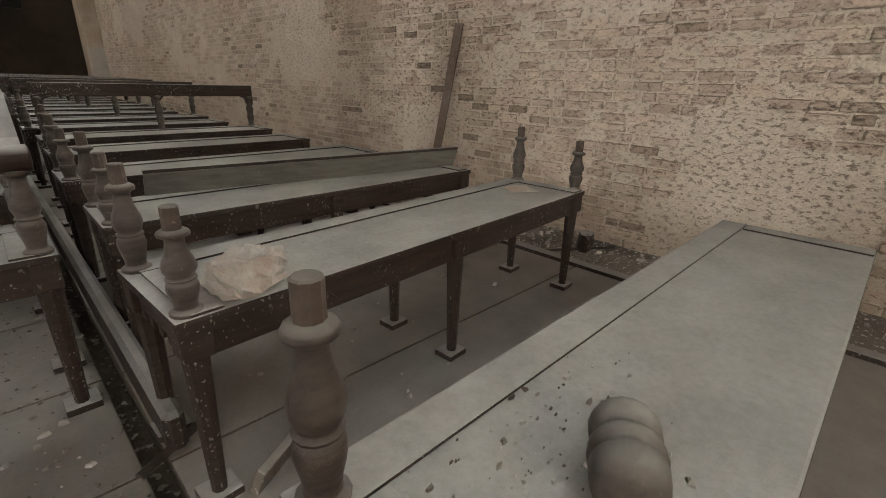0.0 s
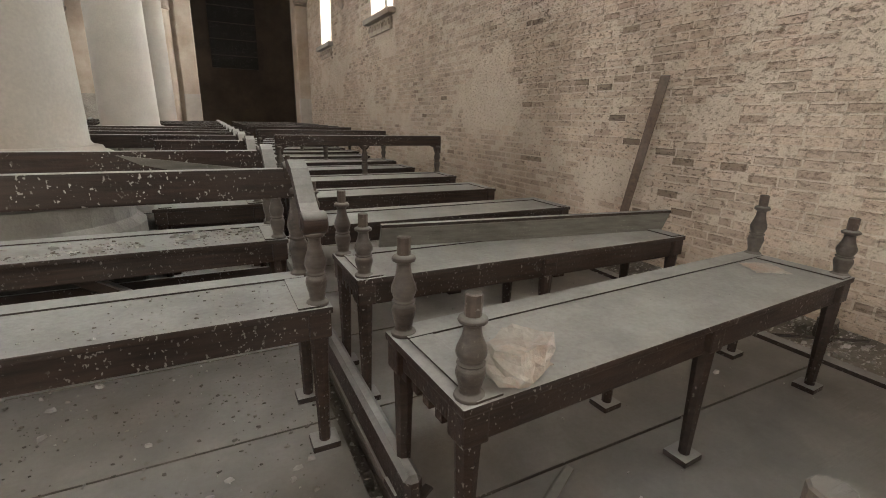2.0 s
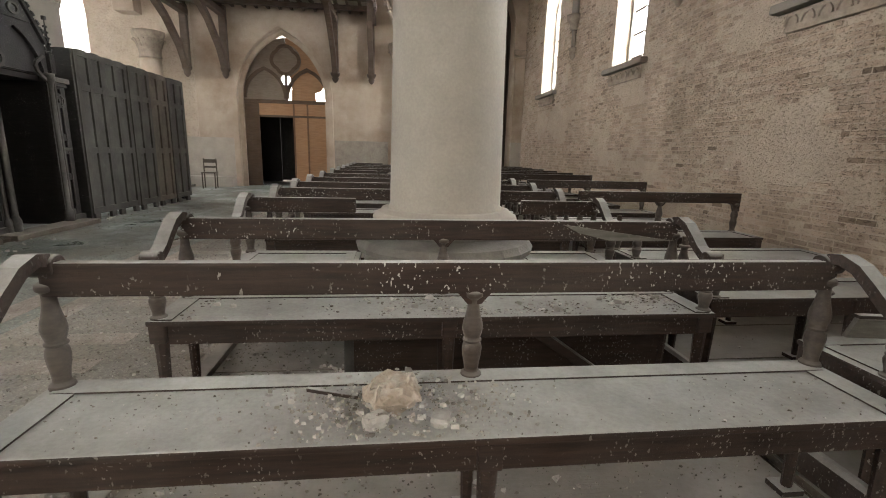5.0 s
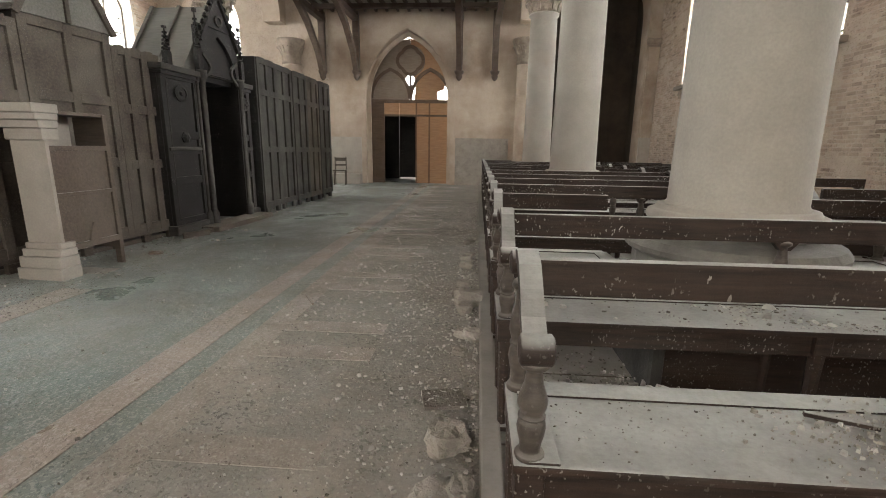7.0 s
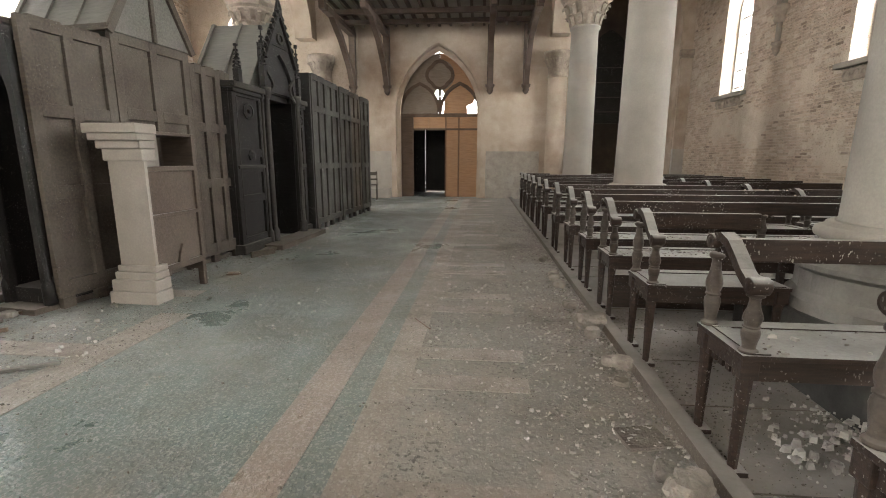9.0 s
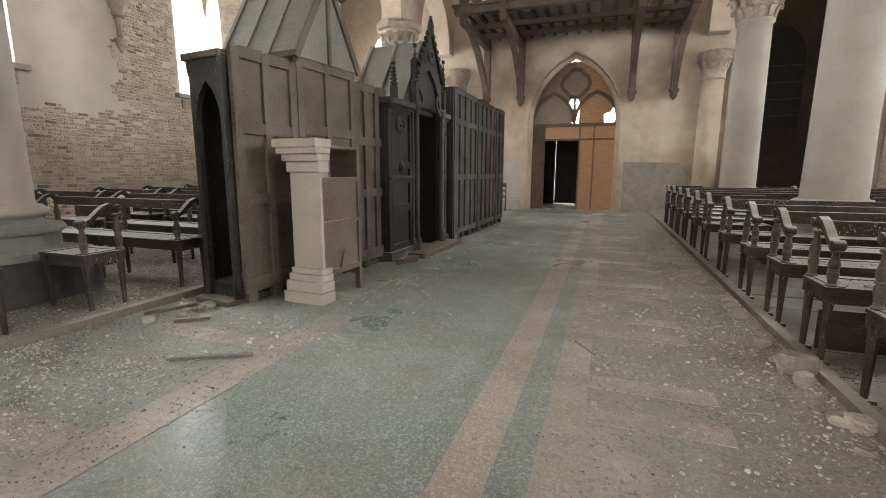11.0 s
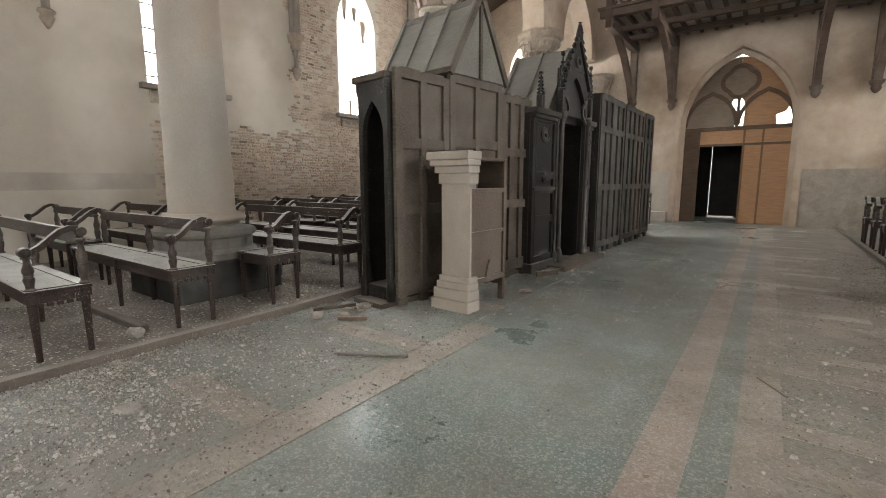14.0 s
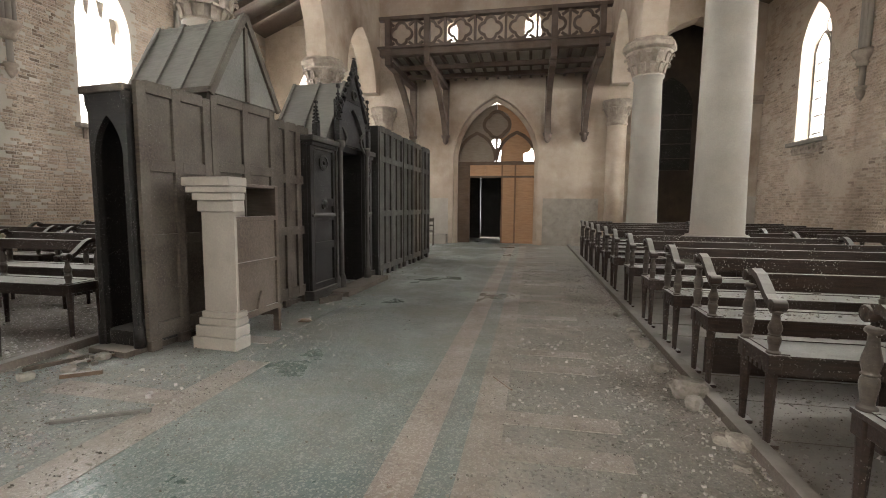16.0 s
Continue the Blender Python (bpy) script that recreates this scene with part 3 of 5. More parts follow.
def side_window(x, y, half, sill, spring, rise, inward, label, broken=False):
    """A two-light pointed window in a side wall; inward is the way to the room along x."""
    win = thing("window", pose(x, y, 0), label, "window", "aisle windows", "structure")
    out = -inward
    part("window_sill", box(min(0, inward * 0.13), max(0, inward * 0.13), -half - 0.14, half + 0.14, sill - 0.09, sill, 0.015), STONE, win, "projecting pale stone sill")
    part("apron", box(min(0, inward * 0.05), max(0, inward * 0.05), -half, half, sill - 0.30, sill - 0.10, 0.02), CARVED, win, "carved blind tracery below the sill")
    for k in range(6):
        c = -half + half / 6 + k * half / 3
        arc = [(inward * 0.055, c + 0.07 * math.cos(i * math.pi / 6), sill - 0.23 + 0.09 * math.sin(i * math.pi / 6)) for i in range(7)]
        part("apron_arch", sweep(arc, 0.03, 0.022), CARVED, win)
    xm = out * 0.34
    if broken:
        for c, h in ((-0.42, 0.16), (-0.1, 0.34), (0.22, 0.2), (0.5, 0.4)):
            part("tracery_stump", slab([(c - 0.09, spring + 0.9 - abs(c) * 0.9), (c + 0.09, spring + 0.9 - abs(c) * 0.9), (c + 0.03, spring + 0.75 - abs(c) * 0.9 - h), (c - 0.04, spring + 0.8 - abs(c) * 0.9 - h)], 0.08, "x", xm - 0.04), STONE, win, "broken stump of stone tracery")
        part("mullion_stump", box(xm - 0.05, xm + 0.05, -0.035, 0.035, sill, sill + 0.42, 0.01), STONE, win)
        return win
    part("mullion", box(xm - 0.05, xm + 0.05, -0.035, 0.035, sill, spring + 0.35, 0.01), STONE, win)
    for s in (-1, 1):
        part("jamb", box(xm - 0.06, xm + 0.06, s * half - 0.05, s * half + 0.05, sill, spring + 0.1, 0.01), STONE, win)
        curve = pointed(s * half / 2, half / 2, spring - 0.05, 0.5, 5)
        part("light_arch", sweep([(xm, u, v) for u, v in curve], 0.09, 0.06, across=Vector((1, 0, 0))), STONE, win)
    ring = [(xm, 0.2 * math.cos(a), spring + 0.55 + 0.2 * math.sin(a)) for a in [i * math.pi / 8 for i in range(17)]]
    part("tracery_ring", sweep(ring, 0.09, 0.05), STONE, win)
    for k in range(5):
        z = sill + (spring - sill) * (k + 0.5) / 5
        part("glazing_bar", box(xm - 0.012, xm + 0.012, -half, half, z - 0.012, z + 0.012), IRON, win)
    for s in (-1, 1):
        pane = part("pane", box(xm - 0.003, xm + 0.003, min(0, s * half), max(0, s * half), sill, spring), GLASS, win)
        pane.visible_shadow = False
    return win


for y in RIGHT_WINDOWS:
    side_window(XR, y, 0.55, 2.72, 4.7, 1.0, -1, "tall pointed two-light window in the brick wall")
    opening_light(XR + 0.64, y, 4.6, 2.4, 3.9, 90, WINDOW_POWER * (1.5 if y < 4 else 2.1))
for y in LEFT_WINDOWS:
    side_window(XL, y, 0.62, 2.75, 4.7, 1.1, 1, "tall pointed window with its glass and tracery broken out" if 10 < y < 12 else "tall pointed two-light window in the plaster wall", 10 < y < 12)
    opening_light(XL - 0.64, y, 4.75, 2.6, 4.2, -90, WINDOW_POWER * 2.0)
# Added fill lamps in the assumed, unseen east openings.
for x, z, wide, high in ((-5.6, 5.5, 1.7, 6.5), (-3.7, 5.8, 1.3, 6.5), (-1.8, 5.5, 1.7, 6.5), (-9.2, 3.8, 1.7, 3.6), (1.8, 3.8, 1.7, 3.6)):
    opening_light(x, YE - 0.55, z, wide, high, 0, EAST_FILL_POWER * wide * high)

# ---- pews ----
POST = [(0.036, 0.0), (0.037, 0.007), (0.034, 0.014), (0.026, 0.020), (0.0245, 0.030), (0.027, 0.050), (0.0325, 0.078), (0.0345, 0.096), (0.032, 0.112), (0.026, 0.120), (0.0255, 0.1225),
        (0.0325, 0.125), (0.0325, 0.130), (0.0265, 0.1335), (0.030, 0.145), (0.0345, 0.160), (0.0355, 0.172), (0.033, 0.188), (0.0275, 0.206), (0.0225, 0.226), (0.0200, 0.248), (0.0195, 0.262),
        (0.023, 0.268), (0.032, 0.274), (0.0335, 0.281), (0.031, 0.288), (0.022, 0.295)]
SLIM = 0.87


def post_profile(height, peg):
    k = (height - peg) / 0.295
    body = [(r * SLIM, h * k) for r, h in POST]
    return body, [(0.0165, 0.0), (0.0165, peg * 0.95), (0.014, peg)]


def turned_post(parent, x, y, z, height, peg=0.045, capped=False, slim=1.0):
    body, top = post_profile(height, 0.0 if capped else peg)
    body, top = [(r * slim, h) for r, h in body], [(r * slim, h) for r, h in top]
    p = part("turned_post", lathe(body, x, y, z, 14), TURNED, parent, smooth=True)
    if not capped:
        part("tenon", lathe(top, x, y, z + body[-1][1] - 0.001, 10), RAW, p, "bare round tenon where the rail broke off")
    return p


def leg(parent, x, y, z, plate=True):
    bm = lathe([(0.017, 0.0), (0.019, 0.012), (0.017, 0.02), (0.025, 0.30), (0.028, 0.375)], x, y, 0.0, 8)
    box(x - 0.031, x + 0.031, y - 0.031, y + 0.031, 0.375, z - 0.02, 0.006, bm)
    if plate:
        box(x - 0.042, x + 0.042, y - 0.034, y + 0.042, 0.0, 0.022, 0.005, bm)
    return part("leg", bm, WOOD, parent)


def scroll_arm(parent, x, depth, seat):
    """The armrest: from the back rail's end it falls in an S to a rolled knob on the front post."""
    path = [(x, depth - 0.01, 0.86), (x, depth - 0.05, 0.868), (x, depth - 0.10, 0.85), (x, depth - 0.15, 0.81), (x, depth - 0.20, 0.765), (x, depth - 0.25, 0.735), (x, depth - 0.275, 0.729), (x, 0.034, 0.735)]
    arm = part("armrest", sweep([(a, b, c + seat - 0.5) for a, b, c in path], 0.05, 0.034), WOOD, parent)
    part("scroll", lathe([(0.014, -0.036), (0.019, -0.032), (0.026, -0.034), (0.032, -0.029), (0.032, 0.029), (0.026, 0.034), (0.019, 0.032), (0.014, 0.036)], sides=18, m=pose(x, 0.03, 0.737 + seat - 0.5, 0, 90, 0)), WOOD, arm, smooth=True)
    part("volute", lathe([(0.016, -0.037), (0.022, -0.033), (0.026, -0.035), (0.031, -0.030), (0.031, 0.030), (0.026, 0.035), (0.022, 0.033), (0.016, 0.037)], sides=16, m=pose(x, depth + 0.004, 0.842 + seat - 0.5, 0, 90, 0)), WOOD, arm, smooth=True)
    return arm


def pew(name, x0, x1, y, label, group, back="full", posts="arms", depth=0.34, seat=0.5, z=0.03, ends=(True, True), legs=3, turn=0.0, category="pew"):
    """A long bench whose front edge runs along y; its sitter looks to -y.
    back: full, none or posts; posts: arms (scrolled arms) or stubs (bare posts)."""
    s = seat - z
    w = x1 - x0
    ob = thing(name, pose(x0, y, z, 0, 0, turn), label, category, group)
    part("seat", box(0.0, w, 0.0, depth, s - 0.022, s, 0.006), WOOD, ob, "seat panel under a thick coat of grey dust")
    part("seat_border", box(0.03, w - 0.03, depth - 0.075, depth - 0.002, s + 0.0005, s + 0.007, 0.003), WOOD, ob)
    for a, b in ((0.03, 0.095), (w - 0.095, w - 0.03)):
        part("seat_border", box(a, b, 0.004, depth - 0.078, s + 0.0005, s + 0.007, 0.003), WOOD, ob)
    for a, b in ((0.025, 0.052), (depth - 0.05, depth - 0.022)):
        part("apron", box(0.03, w - 0.03, a, b, s - 0.105, s - 0.022, 0.004), WOOD, ob, "streaked dark wooden apron below the seat")
    for a in (0.02, w - 0.045):
        bm = box(a, a + 0.025, 0.05, depth - 0.05, s - 0.085, s - 0.022, 0.003)
        for i in range(5):
            q = 0.07 + i * (depth - 0.14) / 4
            box(a, a + 0.025, q - 0.016, q + 0.016, s - 0.11, s - 0.084, 0.004, bm)
        part("end_rail", bm, WOOD, ob, "scalloped end rail")
    xs = [0.036, w - 0.036] + ([w / 2] if legs > 2 else [])
    for a in xs:
        for b in (0.036, depth - 0.036):
            leg(ob, a, b, s, z < 0.04)
    if posts == "arms":
        for e, a in zip(ends, (0.036, w - 0.036)):
            if not e:
                continue
            turned_post(ob, a, 0.036, s, 0.215, capped=True)
            turned_post(ob, a, depth - 0.03, s, 0.30, capped=True)
            scroll_arm(ob, a, depth - 0.03, s)
    elif posts == "stubs":
        for e, a in zip(ends, (0.036, w - 0.036)):
            if e:
                turned_post(ob, a, 0.036, s, 0.215)
                turned_post(ob, a, depth - 0.036, s, 0.25)
    if back == "full":
        part("back_rail", box(0.03, w - 0.03, depth - 0.05, depth - 0.012, s + 0.262, s + 0.355, 0.008), RAIL, ob, "flat back rail with white droppings")
        mid = [w / 2] if w > 1.2 else []
        for a in mid:
            turned_post(ob, a, depth - 0.03, s, 0.27, capped=True)
            part("bracket", slab([(a - 0.05, s + 0.265), (a + 0.05, s + 0.265), (a + 0.02, s + 0.23), (a - 0.02, s + 0.23)], 0.03, "y", depth - 0.045), WOOD, ob)
    return ob


ROW_BACK = [4.17, 4.97, 5.87, 6.63, 7.35, 8.12, 9.03, 10.03, 10.85, 11.68, 12.5, 13.3, 14.15]
PEW_TEXT = "dark pew with scrolled arms, dusty seat"
for k, yb in enumerate(ROW_BACK):
    y = yb - 0.34
    if k in (2, 7, 12):
        pew("pew", -1.25, -0.52, y, "short dark wooden pew cut off beside a column", "pews by the column", legs=2, ends=(True, False))
        pew("pew", 0.50, 1.08, y, "short dark wooden pew cut off beside a column", "pews by the column", legs=2, ends=(False, True))
    else:
        row = pew("pew", -1.25, 1.08, y, PEW_TEXT + (" and nest litter" if k == 0 else " and plaster crumbs"), "pews by the column")
    if k == 1:
        part("torn_strip", slab([(1.72, 0.81), (2.28, 0.735), (1.96, 0.733), (1.80, 0.77)], 0.005, "y", 0.279), ROOFBOARD, row, "torn strip of dusty leather hanging off the rail")
    # Added dark board stands in for the shaded void under the seat.
    if k in (1, 3):
        part("void_board", box(0.75, 2.28, 0.30, 0.318, 0.0, 0.26, 0.004) if k == 1 else box(0.1, 2.28, 0.30, 0.318, 0.0, 0.26, 0.004), WOOD, row, "added dark board standing for the shaded void below the seat")
B_FRONT = [2.38, 3.26, 4.01, 4.82, 5.64, 6.44, 7.24, 8.02, 8.82, 9.62, 10.42, 11.22, 12.02, 12.82, 13.62]
for k, y in enumerate(B_FRONT):
    if k == 0:
        pew("bench", 1.15, 2.83, y, "broken backless bench thick with dust, a single turned post", "benches by the brick wall", "none", "none", 0.41)
    elif k == 1:
        pew("bench", 1.18, 2.86, y, "backless bench with four bare turned posts, thick with dust", "benches by the brick wall", "none", "stubs", 0.37, turn=3.2)
    elif k in (2, 3):
        pew("bench", 1.20, 2.83, y, "backless dusty bench with bare turned posts at one end", "benches by the brick wall", "none", "stubs", ends=(True, False))
    elif k in (5, 7) or k > 8:
        row = pew("bench", 1.28, 2.88, y, "dark wooden pew with a straight back rail, dusty seat", "benches by the brick wall", posts="none")
        for px in (0.06, 1.54):
            post = turned_post(row, px, 0.31, 0.47, 0.262, capped=True)
            q = 1 if px < 1 else -1
            part("corner_bracket", slab([(px - q * 0.03, 0.735), (px + q * 0.09, 0.735), (px + q * 0.04, 0.715), (px + q * 0.02, 0.66), (px - q * 0.03, 0.66)], 0.03, "y", 0.295), WOOD, post)
    else:
        pew("bench", 1.25, 2.80, y, "backless dusty bench with bare turned posts at one end", "benches by the brick wall", "none", "stubs", ends=(True, False))
for k in range(13):
    y = 2.99 + 0.825 * k
    if k in (3, 8, 12):
        pew("pew", -6.75, -6.22, y, "short dark wooden pew cut off beside a column", "pews of the far aisle", legs=2, ends=(False, True), z=0.045)
    else:
        pew("pew", -8.45, -6.22, y, "dark wooden pew with scrolled arms and littered seat", "pews of the far aisle", z=0.045)
    pew("pew", -10.2, -8.75, y + 0.05, "dark wooden pew with scrolled arms and littered seat", "pews of the far aisle", z=0.045)

# lone post of the nearest bench
stub_bench = [o for o in scene.objects if o.name == "bench"][0]
turned_post(stub_bench, 0.035, 0.37, 0.47, 0.268)


# ---- confessionals ----
def panel_wall(parent, u0, u1, z0, z1, v, rows, cols, mat, name="panel_frame", thick=0.045):
    """A framed wall: rails and stiles proud of recessed panels, on the plane y = v of the parent."""
    bm = bmesh.new()
    st = 0.08
    us = [u0 + (u1 - u0) * i / cols for i in range(cols + 1)]
    for i, u in enumerate(us):
        a = u0 if i == 0 else (u1 - st if i == cols else u - st / 2)
        box(a, a + st, v - thick, v, z0, z1, 0.004, bm)
    zs = [z0] + [z0 + (z1 - z0) * r for r in rows] + [z1]
    for i, z in enumerate(zs):
        a = z0 if i == 0 else (z1 - st if i == len(zs) - 1 else z - st / 2)
        for c, d in zip(us, us[1:]):
            box(c + st / 2 if c > u0 else c + st, d - st / 2 if d < u1 else d - st, v - thick + 0.001, v - 0.001, a, a + st * 1.2, 0.004, bm)
    ob = part(name, bm, mat, parent)
    for c, d in zip(us, us[1:]):
        for a, b in zip(zs, zs[1:]):
            part("panel", box(c + 0.02, d - 0.02, v - thick + 0.03, v - 0.004, a + 0.02, b - 0.02, 0.003), mat, ob)
    return ob


def arch_front(parent, u0, u1, z0, z1, v, half, spring, rise, mat, name="arch_frame", thick=0.05):
    """A frame with a pointed opening, on the plane y = v."""
    return part(name, pierced_wall(u0, u1, z0, z1, [((u0 + u1) / 2, half, z0, spring, rise)], thick, "y", v), mat, parent)


def crocket_pinnacle(parent, u, v, z, high, mat):
    bm = box(u - 0.035, u + 0.035, v - 0.035, v + 0.035, z, z + high * 0.35, 0.004)
    lathe([(0.05, 0.0), (0.05, 0.02), (0.034, 0.03), (0.006, high * 0.6)], u, v, z + high * 0.35, 4, bm)
    for i in range(5):
        h = z + high * (0.42 + 0.1 * i)
        r = 0.036 - 0.006 * i
        for dx, dy in ((r, 0), (-r, 0), (0, r), (0, -r)):
            box(u + dx - 0.012, u + dx + 0.012, v + dy - 0.012, v + dy + 0.012, h - 0.01, h + 0.012, 0.004, bm)
    box(u - 0.02, u + 0.02, v - 0.02, v + 0.02, z + high * 0.93, z + high, 0.008, bm)
    return part("pinnacle", bm, mat, parent, "small crocketed pinnacle")


# Booth frame: u runs along its front, v into it, the front on v = 0
def booth(x, y, yaw):
    return pose(x, y, 0, 0, 0, yaw)


b1 = thing("confessional", booth(-5.35, 6.19, 82.6), "grey weathered panelled confessional with a steep gabled roof", "confessional", "confessionals")
panel_wall(b1, 0.0, 0.70, 0.13, 2.13, 0.035, (0.38, 0.68), 2, BOOTH)
panel_wall(b1, 0.705, 1.57, 0.13, 2.19, 0.03, (0.38, 0.68), 2, BOOTH)
panel_wall(b1, 1.575, 2.19, 0.13, 2.11, 0.035, (0.38, 0.68), 3, BOOTH)
part("base_rail", box(0.0, 2.19, 0.0, 0.03, 0.09, 0.13, 0.006), BOOTH, b1)
for u in (0.02, 0.3, 0.62, 0.98, 1.33, 1.70, 2.06):
    part("foot", box(u, u + 0.10, 0.0, 0.05, 0.0, 0.09, 0.006), BOOTH, b1)
part("floor_board", box(-0.16, 2.15, 0.052, 0.46, 0.0, 0.05, 0.006), BOOTH, b1)
# Inner boards near-black: the opening's darkness is put into the colour.
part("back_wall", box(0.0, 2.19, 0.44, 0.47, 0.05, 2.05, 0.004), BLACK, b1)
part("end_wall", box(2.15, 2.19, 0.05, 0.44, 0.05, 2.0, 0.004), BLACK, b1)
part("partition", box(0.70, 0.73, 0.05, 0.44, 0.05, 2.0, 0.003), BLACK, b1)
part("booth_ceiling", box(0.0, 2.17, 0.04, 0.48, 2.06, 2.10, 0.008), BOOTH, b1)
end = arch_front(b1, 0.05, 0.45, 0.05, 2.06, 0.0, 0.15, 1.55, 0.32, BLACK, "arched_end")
end.matrix_basis = pose(0.0, 0.0, 0, 0, 0, 90)
part("cornice", box(-0.07, 0.05, 0.05, 0.52, 2.04, 2.10, 0.012), BOOTH, b1)
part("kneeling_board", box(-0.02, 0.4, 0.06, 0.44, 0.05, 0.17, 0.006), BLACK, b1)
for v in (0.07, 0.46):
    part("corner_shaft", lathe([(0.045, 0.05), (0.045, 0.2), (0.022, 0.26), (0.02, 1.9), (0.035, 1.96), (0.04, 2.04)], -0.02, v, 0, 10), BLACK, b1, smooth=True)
part("gable_roof", slab([(0.69, 2.195), (1.59, 2.195), (1.14, 3.0)], 1.10, "y", -0.03), ROOFBOARD, b1, "steep grey boarded roof with battens")
for s in (-1, 1):
    for v in (0.0, 0.36, 0.71, 1.045):
        part("roof_batten", sweep([(1.14 + s * 0.455, v, 2.195), (1.14 + s * 0.012, v, 3.01)], 0.05, 0.022, across=Vector((0, 1, 0))), ROOFBOARD, b1)
    part("bargeboard", sweep([(1.14 + s * 0.465, -0.045, 2.18), (1.14, -0.045, 3.02)], 0.03, 0.06, across=Vector((0, 1, 0))), BOOTH, b1)
for s in (-1, 1):
    part("eaves_moulding", sweep([(1.14 + s * 0.462, -0.05, 2.215), (1.14 + s * 0.462, 1.08, 2.215)], 0.05, 0.045, across=Vector((0, 0, 1))), BOOTH, b1)
    part("roof_rail", sweep([(1.14 + s * 0.03, -0.03, 2.945), (1.14 + s * 0.03, 1.06, 2.945)], 0.05, 0.03, across=Vector((0, 0, 1))), ROOFBOARD, b1)
part("gable_strut", box(1.12, 1.16, -0.055, -0.03, 2.195, 2.9, 0.003), BOOTH, b1)
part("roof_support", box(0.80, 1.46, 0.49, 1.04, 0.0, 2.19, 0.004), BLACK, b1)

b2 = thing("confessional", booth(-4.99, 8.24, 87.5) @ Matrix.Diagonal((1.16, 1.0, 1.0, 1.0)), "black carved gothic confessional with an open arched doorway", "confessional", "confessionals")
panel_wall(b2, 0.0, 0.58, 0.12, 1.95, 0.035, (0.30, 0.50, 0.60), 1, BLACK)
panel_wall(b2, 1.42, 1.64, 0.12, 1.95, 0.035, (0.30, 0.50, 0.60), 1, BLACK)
# Lighter panel wood on shafts and mouldings paints in their gloss highlights.
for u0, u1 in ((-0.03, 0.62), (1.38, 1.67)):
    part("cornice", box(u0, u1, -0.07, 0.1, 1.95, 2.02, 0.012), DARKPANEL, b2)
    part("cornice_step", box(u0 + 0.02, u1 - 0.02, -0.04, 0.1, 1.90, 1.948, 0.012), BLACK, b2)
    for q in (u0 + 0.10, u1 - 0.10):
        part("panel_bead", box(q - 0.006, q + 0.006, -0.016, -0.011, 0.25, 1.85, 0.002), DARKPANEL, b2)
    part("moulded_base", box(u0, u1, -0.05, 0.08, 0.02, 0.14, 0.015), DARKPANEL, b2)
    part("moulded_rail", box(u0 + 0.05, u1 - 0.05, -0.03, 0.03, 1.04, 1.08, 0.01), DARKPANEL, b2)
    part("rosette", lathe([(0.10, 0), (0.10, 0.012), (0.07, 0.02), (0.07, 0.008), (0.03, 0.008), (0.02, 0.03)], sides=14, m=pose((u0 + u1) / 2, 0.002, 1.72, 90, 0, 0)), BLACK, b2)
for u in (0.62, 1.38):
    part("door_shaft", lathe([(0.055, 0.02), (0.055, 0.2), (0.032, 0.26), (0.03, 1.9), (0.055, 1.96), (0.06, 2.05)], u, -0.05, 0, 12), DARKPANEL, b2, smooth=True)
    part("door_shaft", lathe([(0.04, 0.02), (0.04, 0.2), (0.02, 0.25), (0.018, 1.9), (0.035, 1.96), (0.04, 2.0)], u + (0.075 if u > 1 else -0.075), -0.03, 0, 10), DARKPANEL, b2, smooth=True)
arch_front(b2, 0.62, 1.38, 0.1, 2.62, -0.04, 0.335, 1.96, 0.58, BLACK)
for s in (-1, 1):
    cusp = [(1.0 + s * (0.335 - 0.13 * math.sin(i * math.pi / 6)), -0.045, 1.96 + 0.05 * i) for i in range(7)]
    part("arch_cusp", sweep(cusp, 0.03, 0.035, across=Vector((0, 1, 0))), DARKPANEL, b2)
# Added black board paints the deep arch opening's shade over the roof front.
part("arch_shade_board", box(0.63, 1.37, 0.02, 0.045, 2.03, 2.60, 0.003), BLACK, b2)
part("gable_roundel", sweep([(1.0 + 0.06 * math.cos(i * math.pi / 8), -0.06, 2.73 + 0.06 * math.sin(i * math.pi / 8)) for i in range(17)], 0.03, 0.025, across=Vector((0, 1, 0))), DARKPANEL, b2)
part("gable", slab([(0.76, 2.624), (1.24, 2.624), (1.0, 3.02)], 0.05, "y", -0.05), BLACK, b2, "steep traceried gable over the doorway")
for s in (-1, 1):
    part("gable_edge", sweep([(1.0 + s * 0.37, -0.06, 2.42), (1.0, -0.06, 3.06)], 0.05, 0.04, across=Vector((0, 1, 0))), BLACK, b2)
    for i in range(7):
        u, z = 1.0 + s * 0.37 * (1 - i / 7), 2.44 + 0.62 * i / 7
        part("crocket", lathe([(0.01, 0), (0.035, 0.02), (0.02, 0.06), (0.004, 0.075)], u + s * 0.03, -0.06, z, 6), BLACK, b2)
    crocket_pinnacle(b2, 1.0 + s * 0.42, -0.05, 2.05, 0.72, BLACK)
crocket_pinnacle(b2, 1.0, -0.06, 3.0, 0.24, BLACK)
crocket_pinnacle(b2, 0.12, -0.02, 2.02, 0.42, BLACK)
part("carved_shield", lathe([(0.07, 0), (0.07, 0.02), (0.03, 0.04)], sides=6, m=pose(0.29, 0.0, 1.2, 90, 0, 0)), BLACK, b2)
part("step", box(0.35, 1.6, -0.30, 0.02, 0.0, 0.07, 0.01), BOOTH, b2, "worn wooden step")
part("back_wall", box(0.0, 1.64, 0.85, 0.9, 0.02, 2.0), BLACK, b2)
